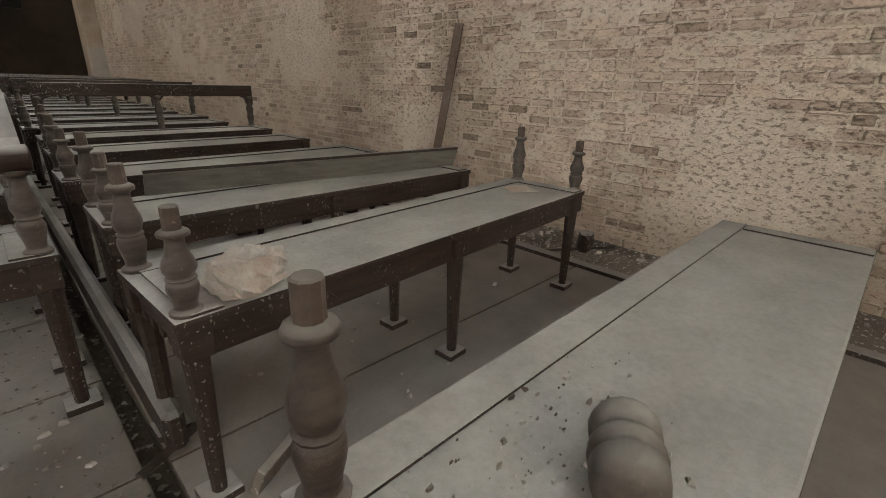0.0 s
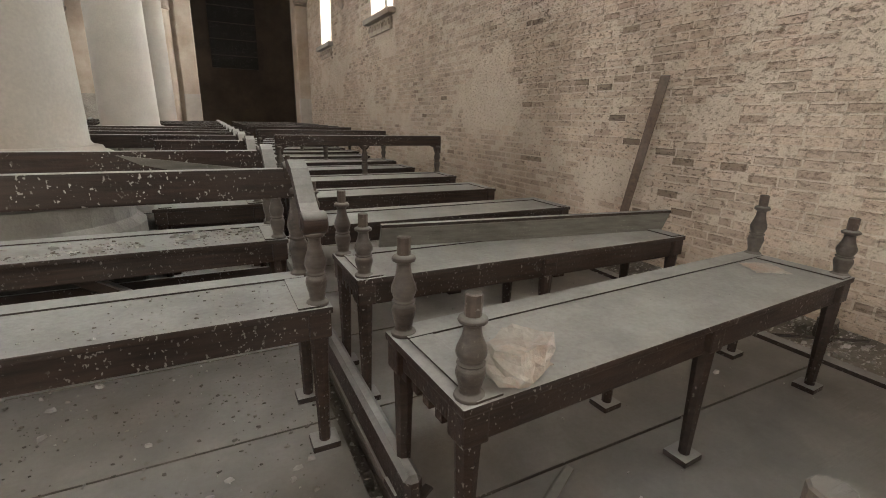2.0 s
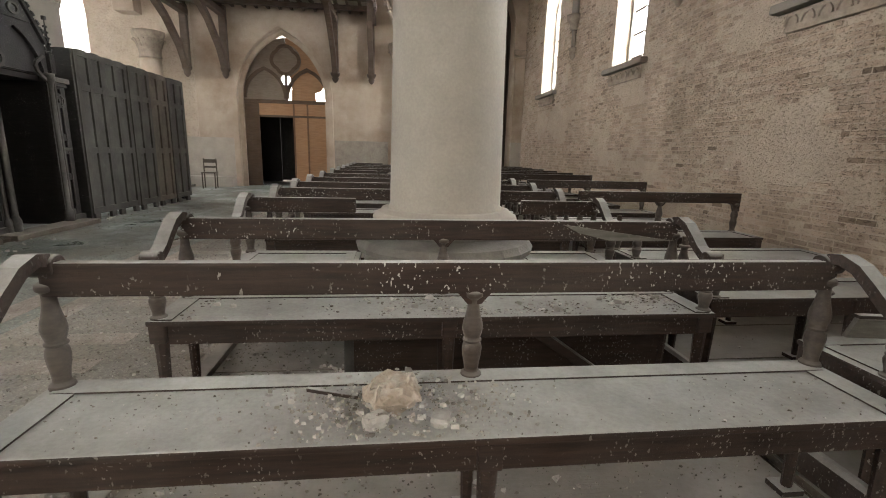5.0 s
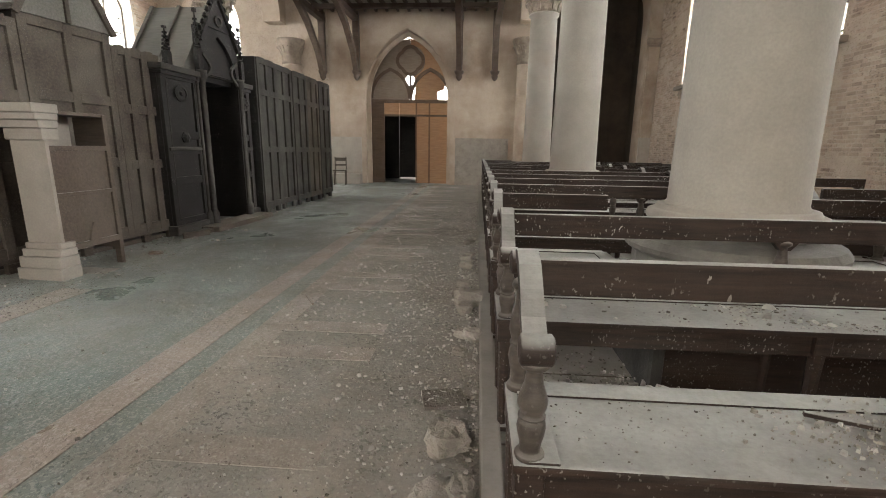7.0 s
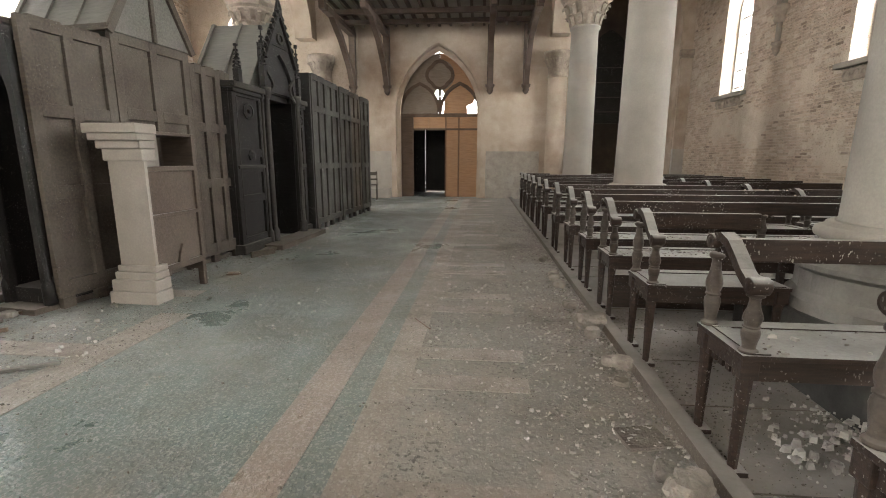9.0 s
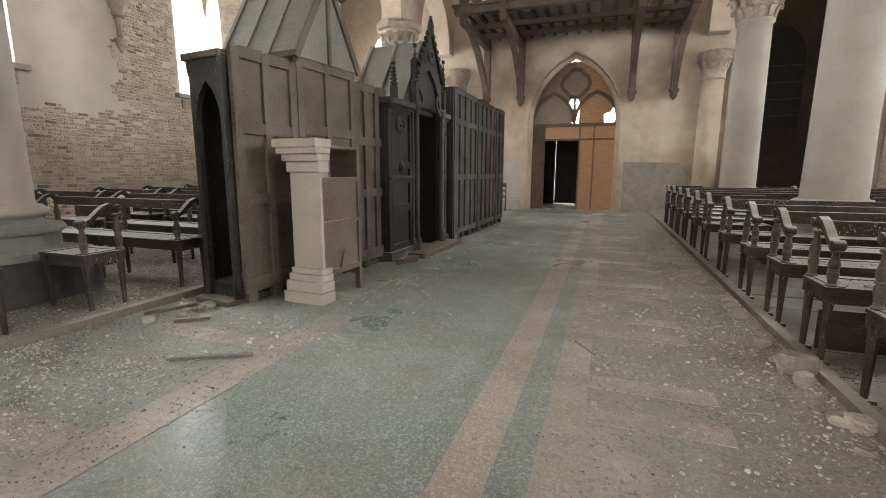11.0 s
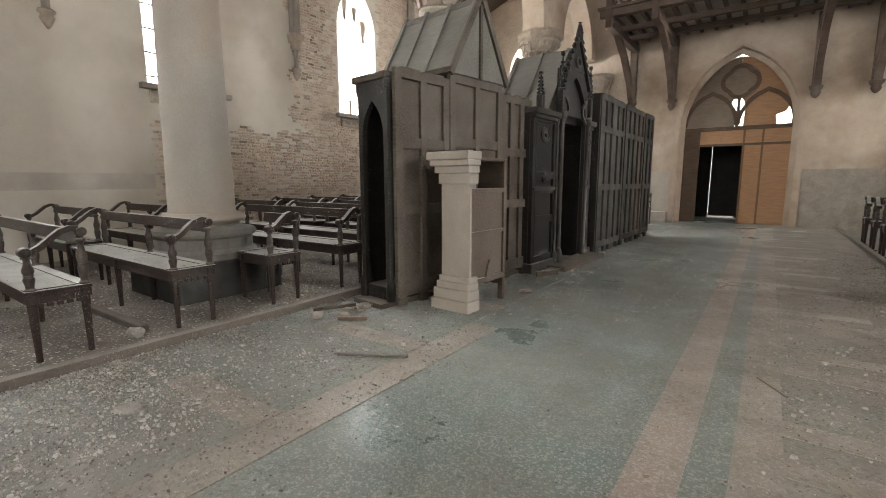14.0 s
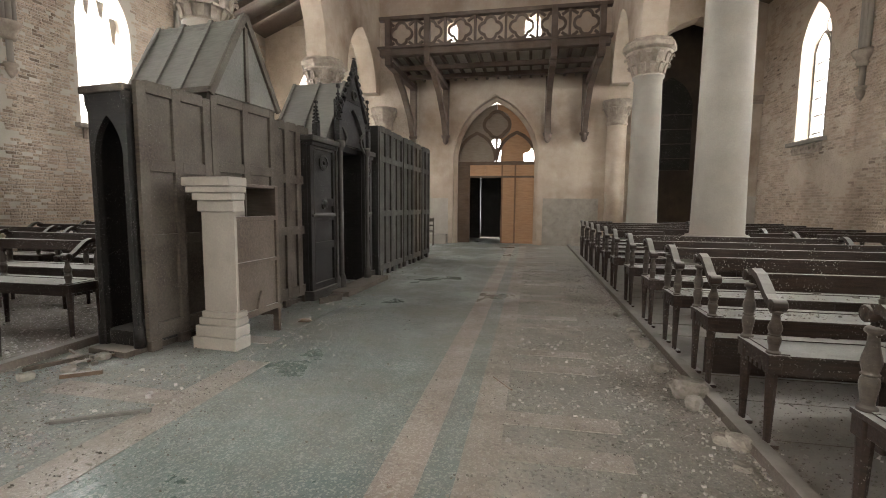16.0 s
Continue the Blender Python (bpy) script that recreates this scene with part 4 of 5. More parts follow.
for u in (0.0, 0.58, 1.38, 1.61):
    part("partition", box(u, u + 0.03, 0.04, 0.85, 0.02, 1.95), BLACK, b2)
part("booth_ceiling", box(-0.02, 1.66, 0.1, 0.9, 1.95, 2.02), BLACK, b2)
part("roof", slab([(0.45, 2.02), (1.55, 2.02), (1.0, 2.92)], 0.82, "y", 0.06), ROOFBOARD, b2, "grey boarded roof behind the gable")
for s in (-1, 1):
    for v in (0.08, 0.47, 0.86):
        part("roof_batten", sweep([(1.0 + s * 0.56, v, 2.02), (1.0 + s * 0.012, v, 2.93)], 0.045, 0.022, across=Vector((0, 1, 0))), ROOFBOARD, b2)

b3 = thing("confessional_screen", booth(-4.82, 10.28, 87.5), "dark panelled folding back of a dismantled confessional", "confessional", "confessionals")
for i in range(5):
    u = 0.63 * i
    panel_wall(b3, u + 0.005, u + 0.625, 0.10, 2.46 - 0.005 * i, 0.035 + (0.0, 0.018, 0.004, 0.022, 0.008)[i], (0.40, 0.78), 2, BOOTH if i == 3 else DARKPANEL)
    part("foot", box(u + 0.05, u + 0.16, 0.0, 0.05, 0.0, 0.10, 0.006), DARKPANEL, b3)
    part("foot", box(u + 0.44, u + 0.55, 0.0, 0.05, 0.0, 0.10, 0.006), DARKPANEL, b3)
part("end_board", box(-0.045, -0.01, 0.0, 0.36, 0.02, 2.46, 0.006), BLACK, b3, "black side board")
part("back_board", box(0.0, 3.15, 0.33, 0.36, 0.02, 2.35, 0.004), BLACK, b3)
part("end_board", box(3.12, 3.15, 0.06, 0.33, 0.02, 2.38, 0.004), BLACK, b3)
part("top_board", box(-0.03, 3.15, 0.05, 0.36, 2.36, 2.38, 0.004), BLACK, b3)

# ---- pedestal ----
# its painted front looks to -y, its torn open side to +x
ped = thing("pedestal", pose(-4.87, 6.66, 0, 0, 0, -3) @ Matrix.Diagonal((1.04, 1.0, 1.03, 1.0)), "cream painted wooden pedestal with moulded cap, one side torn open", "pedestal")
for z0, z1, g in ((0.0, 0.10, 0.07), (0.10, 0.19, 0.055), (0.19, 0.25, 0.035), (0.25, 0.30, 0.018), (1.10, 1.19, 0.02), (1.19, 1.25, 0.045), (1.25, 1.30, 0.075), (1.30, 1.37, 0.095)):
    part("moulding", box(-0.15 - g, 0.15 + g * 0.4, -0.22 - g, -0.10, z0, z1, 0.010), PED, ped)
part("front_board", box(-0.15, 0.15, -0.22, -0.19, 0.30, 1.10, 0.004), PED, ped)
part("side_board", box(-0.15, -0.12, -0.19, 0.28, 0.15, 1.30, 0.004), PED, ped)
part("inner_board", box(0.10, 0.125, -0.19, 0.36, 0.22, 1.02, 0.004), PALEWOOD, ped, "bare brown inner board")
part("inner_rail", box(0.09, 0.145, -0.19, 0.38, 1.02, 1.06, 0.004), PALEWOOD, ped)
part("inner_rail", box(0.09, 0.145, -0.19, 0.38, 0.66, 0.69, 0.004), PALEWOOD, ped)
part("inner_rail", box(0.09, 0.145, -0.19, 0.38, 0.22, 0.27, 0.004), PALEWOOD, ped)
part("stile", box(0.09, 0.145, 0.35, 0.39, 0.0, 1.32, 0.004), PALEWOOD, ped)
part("back_board", box(-0.15, 0.10, 0.35, 0.37, 0.15, 1.30, 0.004), PALEWOOD, ped)
part("top_board", box(-0.15, 0.14, -0.19, 0.39, 1.30, 1.325, 0.004), PALEWOOD, ped)
part("broken_piece", slab([(0.05, 0.27), (0.16, 0.27), (0.14, 0.38), (0.11, 0.42), (0.08, 0.36)], 0.02, "x", 0.13), PALEWOOD, ped, "splintered pale wood scrap")

# ---- entrance door ----
door = thing("door_1", pose(-3.5, YW + 0.5, 0), "boarded entrance door with a dark open leaf under arched tracery", "door", "", "structure")
part("board", box(-1.30, -0.86, 0.0, 0.05, 0.0, 2.5, 0.004), OAK, door, "dark old oak leaf")
part("board", box(0.19, 0.60, 0.0, 0.04, 0.0, 2.5, 0.004), PLY, door)
part("board", box(0.605, 1.30, 0.0, 0.04, 0.0, 2.5, 0.004), PLY, door)
part("board", box(-0.855, -0.35, 0.0, 0.04, 2.12, 2.5, 0.004), PLY, door)
part("board", box(-0.345, 0.185, 0.0, 0.04, 2.12, 2.5, 0.004), PLY, door)
for x in (-0.85, 0.19, 0.60, 1.25):
    part("batten", box(x - 0.025, x + 0.025, -0.03, 0.0, 0.0, 2.5, 0.004), BATTEN if x > -0.5 else OAK, door)
for z in (2.1, 2.5):
    part("ledge", box(-1.30, 1.30, -0.035, -0.031, z - 0.03, z + 0.03, 0.0), OAK, door)
part("transom", box(-1.30, 1.30, -0.05, 0.06, 2.5, 2.58, 0.008), OAK, door)
for s in (-1, 1):
    part("tracery_arch", sweep([(u, 0.02, v) for u, v in pointed(s * 0.62, 0.60, 2.62, 0.85, 8)], 0.09, 0.10, across=Vector((0, 1, 0))), OAK, door)
ring = []
for i in range(33):
    a = 2 * math.pi * i / 32
    r = 0.34 + 0.06 * abs(math.cos(2 * a))
    ring.append((r * math.cos(a), 0.02, 3.72 + r * math.sin(a)))
part("quatrefoil", sweep(ring, 0.09, 0.10, across=Vector((0, 1, 0))), OAK, door)
part("tympanum_board", slab([(0.45 * math.cos(i * math.pi / 12), 3.72 + 0.45 * math.sin(i * math.pi / 12)) for i in range(24)], 0.008, "y", 0.038), TYMPANUM, door, "stained board in the quatrefoil")
part("mullion", box(-0.04, 0.04, -0.02, 0.06, 2.58, 3.3, 0.008), OAK, door)
curve = pointed(0.0, 1.295, 2.55, 1.93, 10)
half = len(curve) // 2
part("tympanum_board", slab([(-0.06, 2.58), (-0.05, 2.95), (-0.16, 3.2), (-0.002, 3.42), (-0.002, 4.36), *[(u, max(v, 2.58)) for u, v in curve[half - 1:0:-1]], (-1.29, 2.58)], 0.02, "y", 0.05), TYMPANUM, door, "stained brown board behind the tracery")
part("tympanum_board", slab([(0.86, 2.58), (0.84, 2.82), (1.03, 2.88), (1.10, 3.04), *[(u, v) for u, v in curve[half + 7:half:-1]], (0.0, 4.36), (0.0, 3.42), (0.15, 3.12), (0.12, 2.58)], 0.02, "y", 0.075), PLY, door, "orange board behind broken tracery")
part("tympanum_glass", box(-1.2, 1.25, 0.12, 0.126, 2.58, 4.3), GLASS, door).visible_shadow = False
# dark lobby behind the open leaf, its darkness put into near-black walls
# added low slot shows sky in place of the sunlit lobby floor
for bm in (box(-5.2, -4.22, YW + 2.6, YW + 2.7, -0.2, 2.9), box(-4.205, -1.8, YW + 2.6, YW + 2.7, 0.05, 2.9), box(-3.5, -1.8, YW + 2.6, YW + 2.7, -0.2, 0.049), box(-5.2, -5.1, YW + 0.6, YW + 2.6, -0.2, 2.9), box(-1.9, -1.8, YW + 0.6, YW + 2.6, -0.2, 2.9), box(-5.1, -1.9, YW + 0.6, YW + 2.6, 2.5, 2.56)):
    setting("lobby_wall", bm, BLACK, "lobby wall coloured near-black for the dark behind the door", category="lobby")

opening_light(-3.5, YW + 0.78, 3.35, 2.3, 1.5, 180, 110.0)
opening_light(-2.46, YW + 0.7, 6.6, 0.7, 1.3, 180, 90.0)
opening_light(-4.86, YW + 0.7, 6.55, 0.6, 1.2, 180, 60.0)
opening_light(-9.3, YW + 0.75, 4.2, 1.4, 2.8, 180, 300.0)

WORNDADO = brickwork("worn_brick_dado", (0.24, 0.215, 0.185), (0.36, 0.325, 0.28), (0.17, 0.145, 0.12), 0.2)
# archivolt of the doorway
for g, d, w in ((0.06, 0.0, 0.13), (-0.06, 0.2, 0.12), (-0.02, 0.36, 0.10)):
    curve = pointed(-3.5, 1.30 + g, 2.55, 1.95 + g * 1.6, 12)
    pts = [(-3.5 - 1.30 - g, YW + d, 0.0)] + [(u, YW + d, v) for u, v in curve] + [(-3.5 + 1.30 + g, YW + d, 0.0)]
    setting("trim", sweep(pts, 0.10, w, across=Vector((0, 1, 0))), PLASTER, "moulded plaster arch round the doorway", category="trim")
for x0, x1 in ((-6.6, -4.95), (-2.05, -0.45)):
    setting("dado", box(x0, x1, YW - 0.012, YW + 0.01, 0.0, 1.42), DADO if x0 < -4 else WORNDADO, "grey rendered dado along the wall's foot", category="dado")

# ---- organ gallery ----
gal = thing("gallery", pose(0, 0, 0), "dark carved timber gallery on struts over the entrance", "gallery", "", "structure")
GX0, GX1, GY, GZ = -6.16, -0.76, 14.6, 4.98
part("floor_boards", box(GX0, GX1, GY, YW, GZ + 0.10, GZ + 0.14), DADO, gal, "pale boarded gallery floor")
part("front_beam", box(GX0 - 0.08, GX1 + 0.08, GY - 0.10, GY + 0.10, GZ - 0.06, GZ + 0.10, 0.015), BEAM, gal)
part("front_cornice", box(GX0 - 0.12, GX1 + 0.12, GY - 0.16, GY + 0.02, GZ + 0.101, GZ + 0.16, 0.015), BEAM, gal)
part("handrail", box(GX0 - 0.1, GX1 + 0.1, GY - 0.10, GY + 0.08, GZ + 0.80, GZ + 0.89, 0.015), BEAM, gal)
for k in range(17):
    x = GX0 + 0.1 + (GX1 - GX0 - 0.26) * k / 16
    part("joist", box(x, x + 0.07, GY + 0.1, YW - 0.02, GZ - 0.02, GZ + 0.099, 0.006), BEAM, gal)
part("cross_beam", box(GX0, GX1, GY + 0.9, GY + 1.04, GZ - 0.14, GZ - 0.021, 0.01), BEAM, gal)
part("cross_beam", box(GX0, GX1, GY + 1.8, GY + 1.94, GZ - 0.14, GZ - 0.021, 0.01), BEAM, gal)
for x in (-6.02, -5.02, -1.95, -0.87):
    part("long_beam", box(x - 0.08, x + 0.08, GY + 0.1, YW - 0.02, GZ - 0.30, GZ - 0.145, 0.01), BEAM, gal)
for x, xw in ((-6.02, -6.05), (-5.02, -5.02), (-1.95, -1.97), (-0.87, -0.93)):
    part("strut", sweep([(xw, YW - 0.16, 3.32), (xw, YW - 0.50, 3.82), (xw, YW - 1.2, 4.38), (x, GY + 0.55, GZ - 0.20)], 0.14, 0.16, across=Vector((1, 0, 0))), BEAM, gal)
    part("wall_post", box(xw - 0.09, xw + 0.09, YW - 0.17, YW - 0.01, 3.3, GZ - 0.02, 0.01), BEAM, gal)
    part("corbel", lathe([(0.02, 0.0), (0.07, 0.05), (0.10, 0.12), (0.08, 0.15), (0.13, 0.22), (0.14, 0.28)], xw, YW - 0.12, 3.05, 10), BEAM, gal, smooth=True)
    part("post", box(x - 0.07, x + 0.07, GY - 0.14, GY + 0.06, GZ - 0.30, GZ + 0.86, 0.012), BEAM, gal)
for k in range(7):
    x0 = GX0 + 0.1 + k * (GX1 - GX0 - 0.2) / 7
    w = (GX1 - GX0 - 0.2) / 7
    part("baluster_post", box(x0 - 0.03, x0 + 0.03, GY - 0.06, GY + 0.04, GZ + 0.161, GZ + 0.80, 0.006), BEAM, gal)
    ring = []
    for i in range(33):
        a = 2 * math.pi * i / 32
        r = 0.20 + 0.075 * abs(math.cos(2 * a))
        ring.append((x0 + w / 2 + r * math.cos(a), GY - 0.01, GZ + 0.48 + r * math.sin(a)))
    part("quatrefoil", sweep(ring, 0.05, 0.06, across=Vector((0, 1, 0))), BEAM, gal, "pierced quatrefoil of the parapet")
    for s in (-1, 1):
        for q in (-1, 1):
            part("spandrel", sweep([(x0 + w / 2 + s * (w / 2 - 0.04), GY - 0.01, GZ + 0.48 + q * 0.30), (x0 + w / 2 + s * 0.19, GY - 0.01, GZ + 0.48 + q * 0.2)], 0.04, 0.06, across=Vector((0, 1, 0))), BEAM, gal)


# ---- wall shafts and plaster details ----


def pendant(x, y, z, inward):
    """A bundle of vault shafts that ends on a carved corbel half way up the wall."""
    ob = thing("wall_shaft", pose(x, y, 0), "vault shaft ending on a carved stone corbel", "wall shaft", "vault shafts", "structure")
    for s, r in ((-0.09, 0.045), (0.0, 0.06), (0.09, 0.045)):
        part("shaft", lathe([(r, z + 0.75), (r, 6.6)], inward * 0.05, s, 0, 10), STONE, ob, smooth=True)
    part("capital", lathe([(0.09, z + 0.50), (0.12, z + 0.55), (0.10, z + 0.60), (0.16, z + 0.70), (0.19, z + 0.74), (0.19, z + 0.80)], inward * 0.04, 0, 0, 10), CARVED, ob, smooth=True)
    part("stem", lathe([(0.05, z + 0.12), (0.05, z + 0.50)], inward * 0.04, 0, 0, 10), STONE, ob, smooth=True)
    part("corbel", lathe([(0.015, z - 0.12), (0.05, z - 0.06), (0.09, z + 0.02), (0.07, z + 0.06), (0.11, z + 0.10), (0.10, z + 0.13)], inward * 0.04, 0, 0, 10), CARVED, ob, smooth=True)


for y in (5.3, 9.45, 13.3):
    pendant(XR, y, 3.35, -1)
    pendant(XL, y + 0.1, 3.4, 1)
setting("dado_band", box(XL, XL + 0.012, YE, 6.6, 1.04, 1.29), DADO, "grey rendered band along the plaster wall", category="dado")


# ---- brickwork ----
def brick_mesh(rng, long, high, deep):
    """Twelve triangles or so: a worn brick with uneven corners, its face on -x."""
    j = lambda a: rng.uniform(-a, a)
    v = [(0.0, 0, 0), (0.0, long, 0), (0.0, long, high), (0.0, 0, high)]
    f = [(-deep + j(0.003), 0.008 + j(0.010), 0.005 + j(0.006)), (-deep + j(0.003), long - 0.008 + j(0.010), 0.005 + j(0.006)),
         (-deep + j(0.003), long - 0.008 + j(0.010), high - 0.005 + j(0.006)), (-deep + j(0.003), 0.008 + j(0.010), high - 0.005 + j(0.006))]
    faces = [(4, 7, 6, 5), (0, 4, 5, 1), (1, 5, 6, 2), (2, 6, 7, 3), (3, 7, 4, 0)]
    return v + f, faces


def lay_bricks(x, side, y0, y1, z0, z1, holes, wall, seed, single=None, keep=None, smeared=0.22):
    """Courses of bricks on the wall's face at x; side -1 looks to -x. The bricks inside single = (y0, y1, z0, z1) are objects of their own."""
    rng = random.Random(seed)
    shapes = []
    for k in range(14):
        v, f = brick_mesh(rng, 0.160, 0.046, rng.choice((0.003, 0.005, 0.008, 0.011, 0.014)))
        me = bpy.data.meshes.new("brick")
        me.from_pydata([(p[0] * -side, p[1], p[2]) for p in v], [], f if side < 0 else [q[::-1] for q in f])
        me.materials.append(BRICK)
        shapes.append(me)
    verts, faces = [], []
    row, z = 0, z0
    while z < z1:
        y = y0 + (0.0, 0.085, 0.03, 0.11)[row % 4]
        while y < y1:
            long = 0.160 if rng.random() < 0.72 else 0.078
            step = long + 0.012
            inside = any(abs(y + long / 2 - c) < h + long / 2 + 0.02 and z > s - 0.13 and z < t for c, h, s, t in holes)
            gone = rng.random() < 0.12 or noise.fractal(Vector((0.0, y * 0.9, z * 1.3)) + Vector((seed, 0, 0)), 0.8, 2.0, 3) > smeared
            if not inside and not gone and (keep is None or keep(y, z)):
                if single and single[0] < y < single[1] and single[2] < z < single[3] and long > 0.15:
                    ob = new("brick", rng.choice(shapes))
                    ob.location = (x, y, z + rng.uniform(-0.003, 0.003))
                    ob.parent = wall
                else:
                    v, f = brick_mesh(rng, long, 0.046, rng.choice((0.003, 0.005, 0.008, 0.011, 0.014)))
                    n = len(verts)
                    dz = rng.uniform(-0.003, 0.003)
                    verts += [(x - side * p[0], y + p[1], z + p[2] + dz) for p in v]
                    faces += [tuple(n + i for i in (q if side < 0 else q[::-1])) for q in f]
            y += step
        z += 0.0575
        row += 1
    me = bpy.data.meshes.new("brickwork")
    me.from_pydata(verts, [], faces)
    me.materials.append(BRICK)
    ob = new("brickwork", me)
    ob.parent = wall
    ob["kind"] = "stuff"
    return ob


# ---- litter ----
def chips(name, label, n, place, lo, hi, seed, flat=0.35, mat=CHIP, category="debris"):
    """Crumbs of plaster and stone: place(rng) gives x, y, z of each."""
    rng = random.Random(seed)
    verts, faces = [], []
    for _ in range(n):
        x, y, z = place(rng)
        s = lo * (hi / lo) ** (rng.random() ** 2.2)
        a = rng.uniform(0, 6.28)
        h = s * flat * rng.uniform(0.5, 1.3)
        k = rng.choice((3, 4, 4, 5))
        narrow = rng.uniform(0.4, 1.0)
        base = len(verts)
        rr = [rng.uniform(0.5, 1.2) for _ in range(k)]
        tilt = rng.uniform(-0.25, 0.25)
        for top in (0, 1):
            for i in range(k):
                b = a + 6.283 * i / k
                q = rr[i] * s * (0.5 if not top else 0.5 * rng.uniform(0.6, 0.95))
                dx = q * math.cos(b)
                verts.append((x + dx, y + q * math.sin(b) * narrow, z + (h + dx * tilt if top else -0.002)))
        faces.append(tuple(base + k + i for i in range(k)))
        for i in range(k):
            j = (i + 1) % k
            faces.append((base + i, base + j, base + k + j, base + k + i))
    me = bpy.data.meshes.new(name)
    me.from_pydata(verts, [], faces)
    me.materials.append(mat)
    return tagged(new(name, me), label, category, "", "stuff")


def patch(x0, x1, y0, y1, z, edge=None):
    def put(rng):
        for _ in range(6):
            x, y = rng.uniform(x0, x1), rng.uniform(y0, y1)
            if noise.fractal(Vector((x * 2.3, y * 2.3, z)), 0.6, 2.0, 3) + 0.12 > rng.uniform(-0.35, 0.35):
                break
        if edge == "right":
            x = x1 - (x1 - x0) * rng.random() ** 1.8
        if edge == "left":
            x = x0 + (x1 - x0) * rng.random() ** 1.6
        return x, y, z
    return put


GRIT = rough_stuff("grey_grit", (0.15, 0.135, 0.115), (0.27, 0.25, 0.22), 9, 0.97, 0.4, by_object=0.9)
DARKGRIT = rough_stuff("dark_leaf_crumbs", (0.085, 0.074, 0.062), (0.14, 0.124, 0.105), 9, 0.97, 0.4, by_object=0.7)
chips("floor_grit", "fine grey grit over the nave floor", 5000, patch(-2.7, -1.32, 3.5, 13, 0.009, "right"), 0.005, 0.02, 1, mat=GRIT)
chips("dark_grit", "dark grit and leaf crumbs over the dusty floor", 3500, patch(-2.5, -1.32, 3.5, 11, 0.009), 0.004, 0.018, 31, 0.12, DARKGRIT)
chips("dark_grit", "dark grit and leaf crumbs over the dusty floor", 4500, patch(-6.0, -4.0, 2.8, 8, 0.009), 0.004, 0.02, 32, 0.12, DARKGRIT)
chips("floor_grit", "fine grey grit over the nave floor", 2600, patch(-5.9, -2.6, 3.2, 14, 0.009), 0.005, 0.02, 2, mat=GRIT)
chips("plaster_crumbs", "pale plaster crumbs along the pew kerb", 1900, patch(-2.6, -1.32, 3.5, 12, 0.009, "right"), 0.007, 0.036, 3)
chips("plaster_flakes", "broken plaster flakes strewn by the kerb", 2600, patch(-6.0, -4.6, 2.5, 5.3, 0.009, "left"), 0.008, 0.042, 4, 0.16)
chips("floor_grit", "fine grey grit over the nave floor", 5500, patch(-6.0, -4.3, 2.5, 6.0, 0.009, "left"), 0.005, 0.028, 14, 0.15, mat=GRIT)
chips("plaster_flakes", "dense bed of broken plaster flakes by the kerb", 3600, patch(-6.0, -4.75, 2.2, 4.5, 0.009, "left"), 0.010, 0.042, 47, 0.2)
chips("plaster_flakes", "loose pale flakes and grit on the half-buried floor", 4600, patch(-6.0, -4.7, 2.6, 5.0, 0.009, "left"), 0.006, 0.032, 48, 0.25)
chips("plaster_crumbs", "rubble and plaster crumbs thick along the kerb", 2600, patch(-1.95, -1.31, 3.6, 12, 0.009, "right"), 0.006, 0.03, 50, 0.3)
chips("plaster_flakes", "broken plaster flakes under the far pews", 2600, patch(-9.6, -6.1, 2.0, 9.0, 0.047), 0.01, 0.055, 5, 0.2)
chips("plaster_crumbs", "pale plaster crumbs on the boarded platform", 900, patch(-1.2, 1.12, 2.2, 8.0, 0.033), 0.005, 0.045, 6, 0.25)
chips("plaster_pieces", "broken plaster pieces lying on the platform boards", 70, patch(-1.2, 1.1, 2.4, 4.6, 0.033, "left"), 0.03, 0.10, 46, 0.3)
chips("dark_grit", "earth and dark grit over the platform boards", 5200, patch(-1.2, 1.14, 2.2, 6.5, 0.033, "left"), 0.004, 0.02, 33, 0.15, DARKGRIT)
chips("floor_grit", "earth and grey grit over the platform boards", 3000, patch(-1.2, 1.14, 2.2, 6.5, 0.033, "left"), 0.004, 0.022, 34, 0.2, GRIT)
chips("floor_grit", "earth and grey grit under the far pews", 4200, patch(-9.6, -6.1, 2.0, 9.0, 0.047), 0.006, 0.04, 35, 0.2, GRIT)
chips("plaster_crumbs", "pale plaster crumbs on the boarded platform", 260, patch(1.22, 3.1, 1.5, 6.0, 0.033), 0.006, 0.03, 7)
chips("plaster_flakes", "broken plaster along the foot of the brick wall", 2600, patch(3.05, 3.75, 1.2, 9.0, 0.003), 0.008, 0.05, 8)
chips("plaster_crumbs", "pale crumbs round the confessional feet", 500, patch(-5.6, -4.3, 5.4, 13.2, 0.009), 0.008, 0.06, 9)
def heap_under(rng):
    x, y = max(rng.gauss(-0.45, 0.26), -0.95), rng.gauss(4.78, 0.18)
    return x, y, 0.03 + 0.10 * math.exp(-((x + 0.55) ** 2 / 0.1 + (y - 4.78) ** 2 / 0.05)) * rng.random()
chips("rubble_heap", "heap of fallen plaster and rubble under the pews", 900, heap_under, 0.01, 0.06, 10, 0.5)

